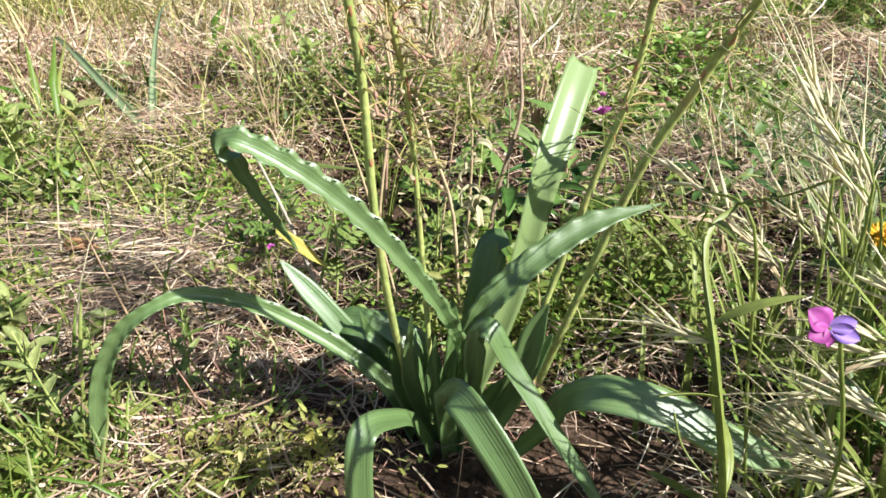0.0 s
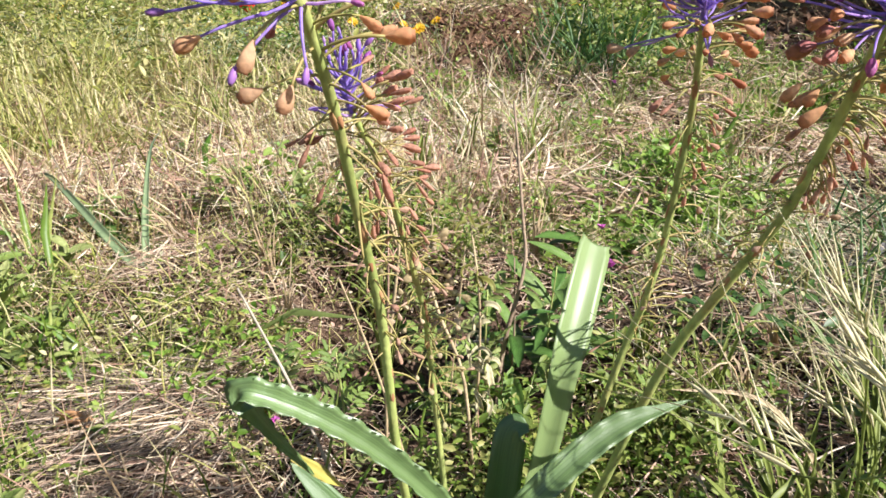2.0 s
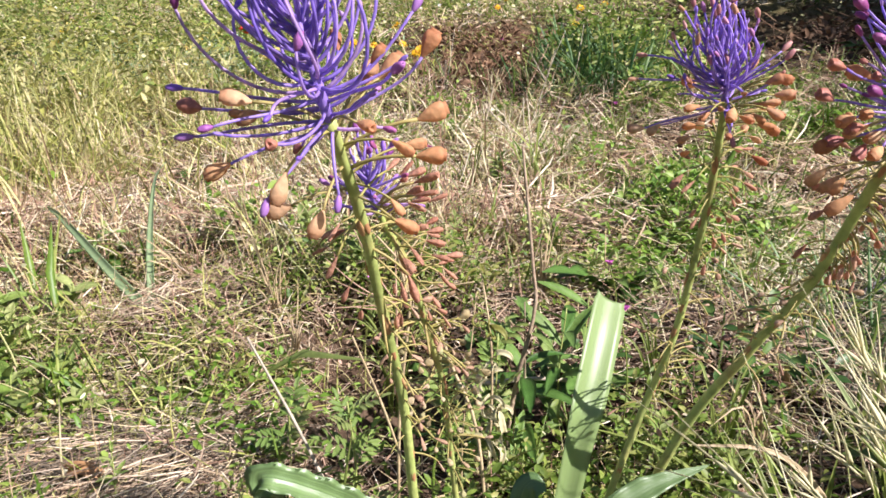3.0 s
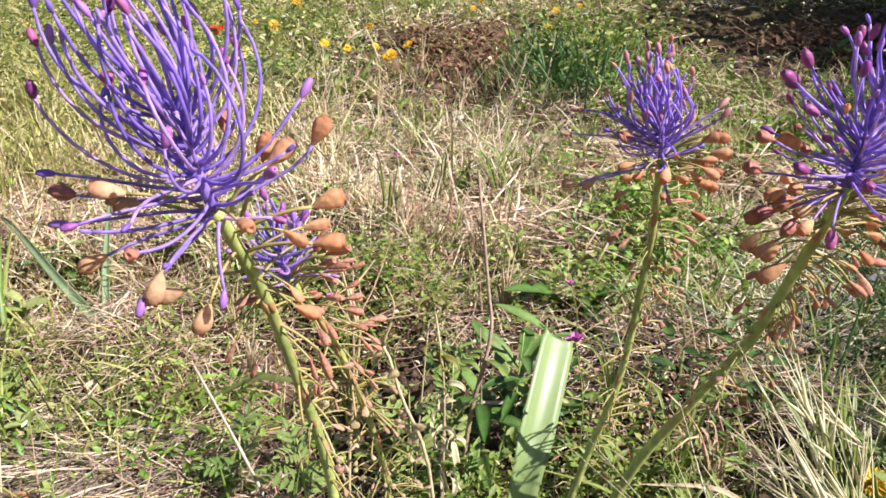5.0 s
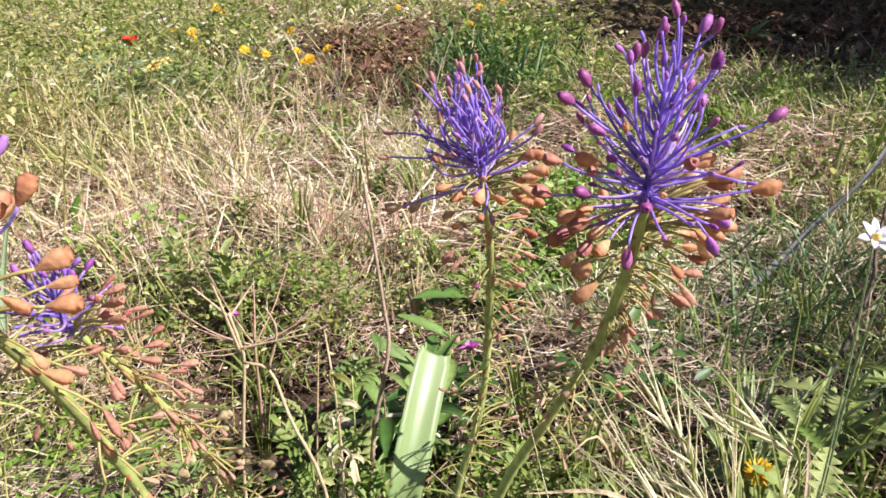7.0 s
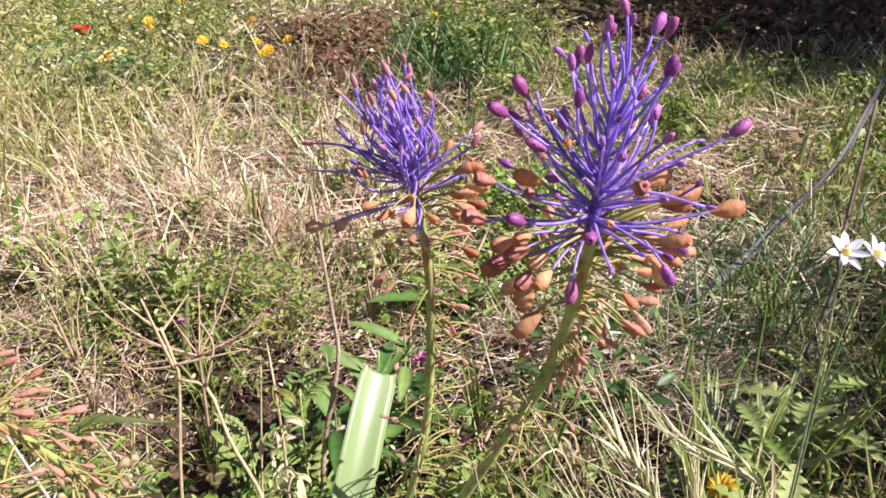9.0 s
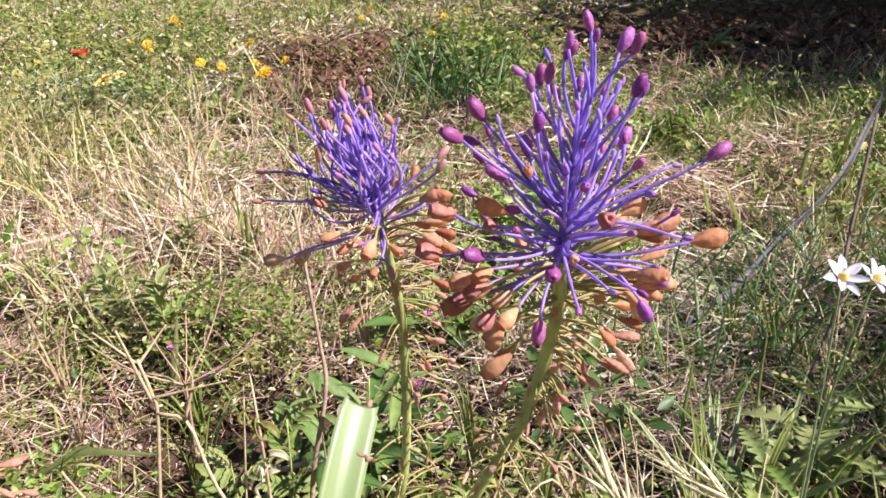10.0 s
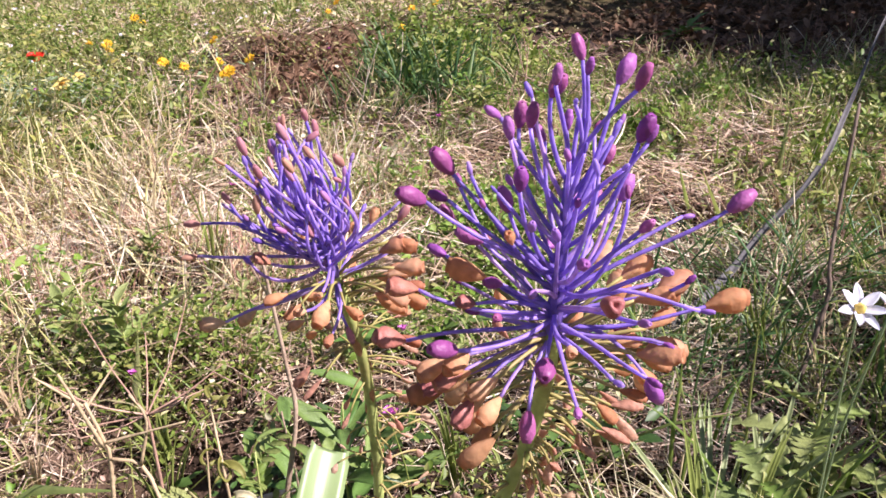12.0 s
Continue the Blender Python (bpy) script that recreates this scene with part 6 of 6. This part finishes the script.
def crumbs(n, x, y, zones, base, size, label):
    """Clods and crumbs of earth, each a small uneven lump, as one object of stuff."""
    c = patch(n, x, y, zones, base, 0.5)
    s = size[0] + (size[1] - size[0]) * rng.random(n) ** 3
    d = np.array([(1, 0, 0), (0, 1, 0), (-1, 0, 0), (0, -1, 0), (0, 0, 0.8), (0, 0, -0.8)])
    v = c[:, None] + d[None] * s[:, None, None] * rng.uniform(0.55, 1.25, (n, 6, 1)) + rng.normal(0, 0.15, (n, 6, 3)) * s[:, None, None]
    tri = np.array([(0, 1, 4), (1, 2, 4), (2, 3, 4), (3, 0, 4), (1, 0, 5), (2, 1, 5), (3, 2, 5), (0, 3, 5)])
    f = (tri[None] + (np.arange(n) * 6)[:, None, None]).reshape(-1, 3)
    tagged(new("soil_crumbs", mesh("soil_crumbs", v.reshape(-1, 3), f, SOIL)), label, "soil", kind="stuff")


crumbs(12000, *near, [(0.05, 0.31, 0.2, 0.10, 1.0), (0.0, 0.67, 0.14, 0.07, 1.2), (0.35, 0.63, 0.15, 0.1, 0.8)], 0.3, (0.001, 0.006), "dark brown crumbs and clods of earth")
crumbs(4000, *mid, [(0.26, 1.74, 0.14, 0.1, 1.0)], 0.4, (0.003, 0.012), "dark brown clods of earth")
crumbs(3500, (-0.6, 2.6), (1.7, 4.2), [(0.22, 2.5, 0.3, 0.42, 1.2), (1.5, 2.75, 0.7, 0.5, 1.0)], 0.15, (0.006, 0.025), "brown clods of bare earth")
flakes(14000, *near, DRY + HOLLOW + [(0.02, 0.31, 0.16, 0.10, -0.4)], 0.6, (0.002, 0.0075), "brown flakes of dead leaf on the soil")
flakes(16000, *mid, DRY, 0.5, (0.005, 0.018), "brown flakes of dead leaf on the meadow")
flakes(12000, *far, DRY + BARE, 0.4, (0.010, 0.03), "brown flakes of dead leaf on the far meadow")
pale = patch(3200, (-2.0, 1.2), (1.3, 3.6), [(-0.9, 2.2, 0.7, 0.6, 1.0)], 0.15, 0.8)
pale[:, 2] += rng.uniform(0.02, 0.17, len(pale))
leaf_field("seed_heads", pale, 0.3, (0.005, 0.013), (0.4, 0.8), FLECK, "pale seed heads and tiny blossoms over the herbs", "seed heads")
pale = patch(2600, (-0.5, 1.2), (0.5, 1.5), DRY, 0.2, 0.8)
pale[:, 2] += rng.uniform(0.01, 0.08, len(pale))
leaf_field("seed_heads", pale, 0.3, (0.003, 0.008), (0.3, 0.7), FLECK, "pale chaff caught in the dry grass", "seed heads")
herb_field("grey_green_herbs", 4200, (-1.3, 0.2), (1.7, 2.6), [(-0.45, 2.05, 0.22, 0.16, 1.0), (-0.9, 2.2, 0.2, 0.15, 0.5)], 0.0, 0.6, 0.12, (0.008, 0.024), GLAUCOUS, "blue-green feathery herbs among the daisies", per=36, spread=0.03, wide=(0.15, 0.35))
# litter in shade-darkened browns on the far bare patch
flakes(4500, (-0.2, 0.7), (1.7, 3.2), [(0.2, 2.5, 0.2, 0.3, 1.0), (0.16, 2.02, 0.14, 0.2, 1.0)], 0.0, (0.012, 0.04), "red-brown dead leaves on bare soil, coloured dark for shade", SHADELITTER)
blade_field("dead_twigs", patch(1200, (-0.2, 0.7), (1.7, 3.2), [(0.2, 2.5, 0.22, 0.3, 1.0), (0.16, 2.02, 0.14, 0.2, 1.0)], 0.0), (0.05, 0.14), (0.002, 0.005), (50, 100), (-30, 30), SHADELITTER, "red-brown dead stalks on bare soil, coloured dark for shade", "dry grass", 3)
# dead grass in a darker straw colour that stands in for shade here
blade_field("dead_grass", patch(1500, (0.25, 0.75), (0.5, 0.95), [(0.45, 0.67, 0.14, 0.10, 1.0), (0.58, 0.78, 0.1, 0.08, 0.8)], 0.0), (0.03, 0.10), (0.0008, 0.002), (68, 104), (-20, 20), GREYSTRAW, "grey-brown dead grass on the soil, darker to suggest shade", "dry grass", 3, raised=0.012)
blade_field("bleached_straw", patch(2600, *mid, [(-0.18, 1.28, 0.32, 0.28, 1.0), (0.1, 1.3, 0.3, 0.15, 0.7), (-0.3, 0.9, 0.25, 0.12, 0.6)], 0.03, 0.7), (0.03, 0.11), (0.0012, 0.0034), (35, 104), (-25, 35), BLEACHED, "bleached pale straw lying over the dry meadow", "straw", 3, raised=0.05)
# the same shade-darkened litter in the far right corner
flakes(5000, (0.9, 2.6), (1.6, 3.4), [(1.8, 2.4, 0.5, 0.48, 1.0), (1.38, 1.98, 0.24, 0.22, 1.0)], 0.0, (0.012, 0.045), "brown dead leaves on bare soil, shade put into their colour", SHADELITTER)
blade_field("dead_twigs", patch(700, (0.9, 2.6), (1.6, 3.4), [(1.8, 2.4, 0.5, 0.48, 1.0)], 0.0), (0.05, 0.18), (0.002, 0.005), (55, 100), (-30, 30), SHADELITTER, "brown dead stalks on bare soil, shade put into their colour", "dry grass", 3)
blade_field("dark_grass", patch(420, (0.3, 0.85), (0.55, 1.0), [(0.55, 0.78, 0.14, 0.1, 1.0), (0.42, 0.68, 0.1, 0.08, 0.6)], 0.02), (0.05, 0.14), (0.0014, 0.004), (15, 75), (10, 70), BLUEGRASS, "dark green grass leaning over dead stalks", "grass", 5)
blade_field("golden_grass", patch(2000, (-1.4, -0.2), (1.0, 2.3), [(-0.78, 1.5, 0.28, 0.35, 1.0), (-0.5, 1.2, 0.15, 0.12, 0.6)], 0.0, 1.0), (0.08, 0.22), (0.0014, 0.0042), (4, 60), (10, 75), GOLDGRASS, "golden yellow-green grass in dense tufts", "grass", 5)
blade_field("golden_grass", patch(620, *near, [(-0.16, 0.63, 0.10, 0.07, 1.0), (-0.33, 0.75, 0.12, 0.1, 0.7), (-0.10, 0.52, 0.06, 0.05, 0.6)], 0.0, 0.6), (0.03, 0.085), (0.001, 0.0026), (20, 80), (10, 70), GOLDGRASS, "yellow-green grass blades leaning over straw", "grass", 4)
herb_field("green_herbs", 700, *near, [(-0.14, 0.60, 0.08, 0.05, 1.0)], 0.0, 0.4, 0.05, (0.004, 0.013), FRESH, "fresh green herbs at the foot of dry stalks", per=22, spread=0.013)
herb_field("green_herbs", 2600, *near, [(0.34, 0.90, 0.08, 0.06, 1.0), (0.24, 0.86, 0.06, 0.05, 0.5)], 0.0, 0.3, 0.06, (0.005, 0.016), FRESH, "fresh green herbs between the dry stalks", per=24, spread=0.015)
herb_field("green_herbs", 2600, *mid, [(0.33, 1.02, 0.07, 0.12, 1.0)], 0.0, 0.3, 0.07, (0.006, 0.018), FRESH, "fresh green herbs between the dry stalks", per=24, spread=0.016)
blade_field("straw_litter", patch(1900, *near, [(-0.15, 0.39, 0.12, 0.07, 1.0), (-0.22, 0.31, 0.08, 0.04, 0.8)], 0.0), (0.012, 0.05), (0.0006, 0.0018), (68, 106), (-20, 20), STRAW, "fallen pale straw in front of the clump", "straw", 3, raised=0.012)
blade_field("straw_litter", patch(2300, (0.2, 0.75), (0.68, 1.15), [(0.44, 0.90, 0.12, 0.13, 1.0)], 0.0, 0.6), (0.02, 0.075), (0.001, 0.0028), (58, 104), (-20, 25), BLEACHED, "fallen bleached straw on the brown soil", "straw", 2, raised=0.035)
# the meadow goes on all round
wide = ((-7.0, 7.0), (-6.0, 10.0))
around = ((-3.8, 4.4), (-3.2, 5.6))
VIEWED = [(0.1, 0.8, 0.5, 0.6, -1.5), (0.3, 1.8, 1.3, 0.8, -1.5), (0.3, 3.2, 1.8, 1.2, -1.5)] + BARE
blade_field("straw_litter", patch(30000, *around, VIEWED, 0.8, 0.3, False), (0.06, 0.13), (0.004, 0.009), (70, 100), (-10, 15), STRAW, "fallen straw of the wider meadow", "straw", 1, raised=0.03)
blade_field("meadow_grass", patch(24000, *around, VIEWED, 0.6, 0.6, False), (0.06, 0.14), (0.004, 0.010), (10, 70), (10, 80), GRASS, "green grass of the wider meadow", "grass", 2)
blade_field("standing_straw", patch(12000, *around, VIEWED, 0.6, 0.6, False), (0.05, 0.14), (0.003, 0.008), (10, 80), (0, 40), HAY, "dry grass of the wider meadow", "dry grass", 2)
herb_field("low_herbs", 34000, *around, VIEWED, 0.6, 0.6, 0.06, (0.014, 0.034), HERB, "low herbs of the wider meadow", spread=0.06, view=False)
blade_field("meadow_grass", patch(9000, *wide, BARE, 0.5, 0.5, False), (0.06, 0.15), (0.005, 0.012), (5, 75), (10, 80), GRASS, "thin green grass towards the meadow's edge", "grass", 2)
herb_field("dark_herbs", 2600, (0.15, 0.80), (1.75, 2.35), [(0.44, 2.02, 0.10, 0.07, 1.0), (0.62, 2.15, 0.1, 0.08, 0.4), (0.42, 1.80, 0.08, 0.07, 0.7)], 0.0, 0.0, 0.22, (0.008, 0.024), HERB, "tall dark green leafy clump in the meadow", per=40, spread=0.03)
# herbs added in shade-dark green to deepen the shadow behind the hyacinths
herb_field("dark_herbs", 260, (-0.1, 0.35), (0.52, 0.70), [(0.10, 0.62, 0.08, 0.04, 1.0), (0.22, 0.60, 0.06, 0.04, 0.5)], 0.0, 0.0, 0.07, (0.008, 0.022), SHADY, "leafy herbs in shade-dark green, added to darken the hollow", per=30, spread=0.02)
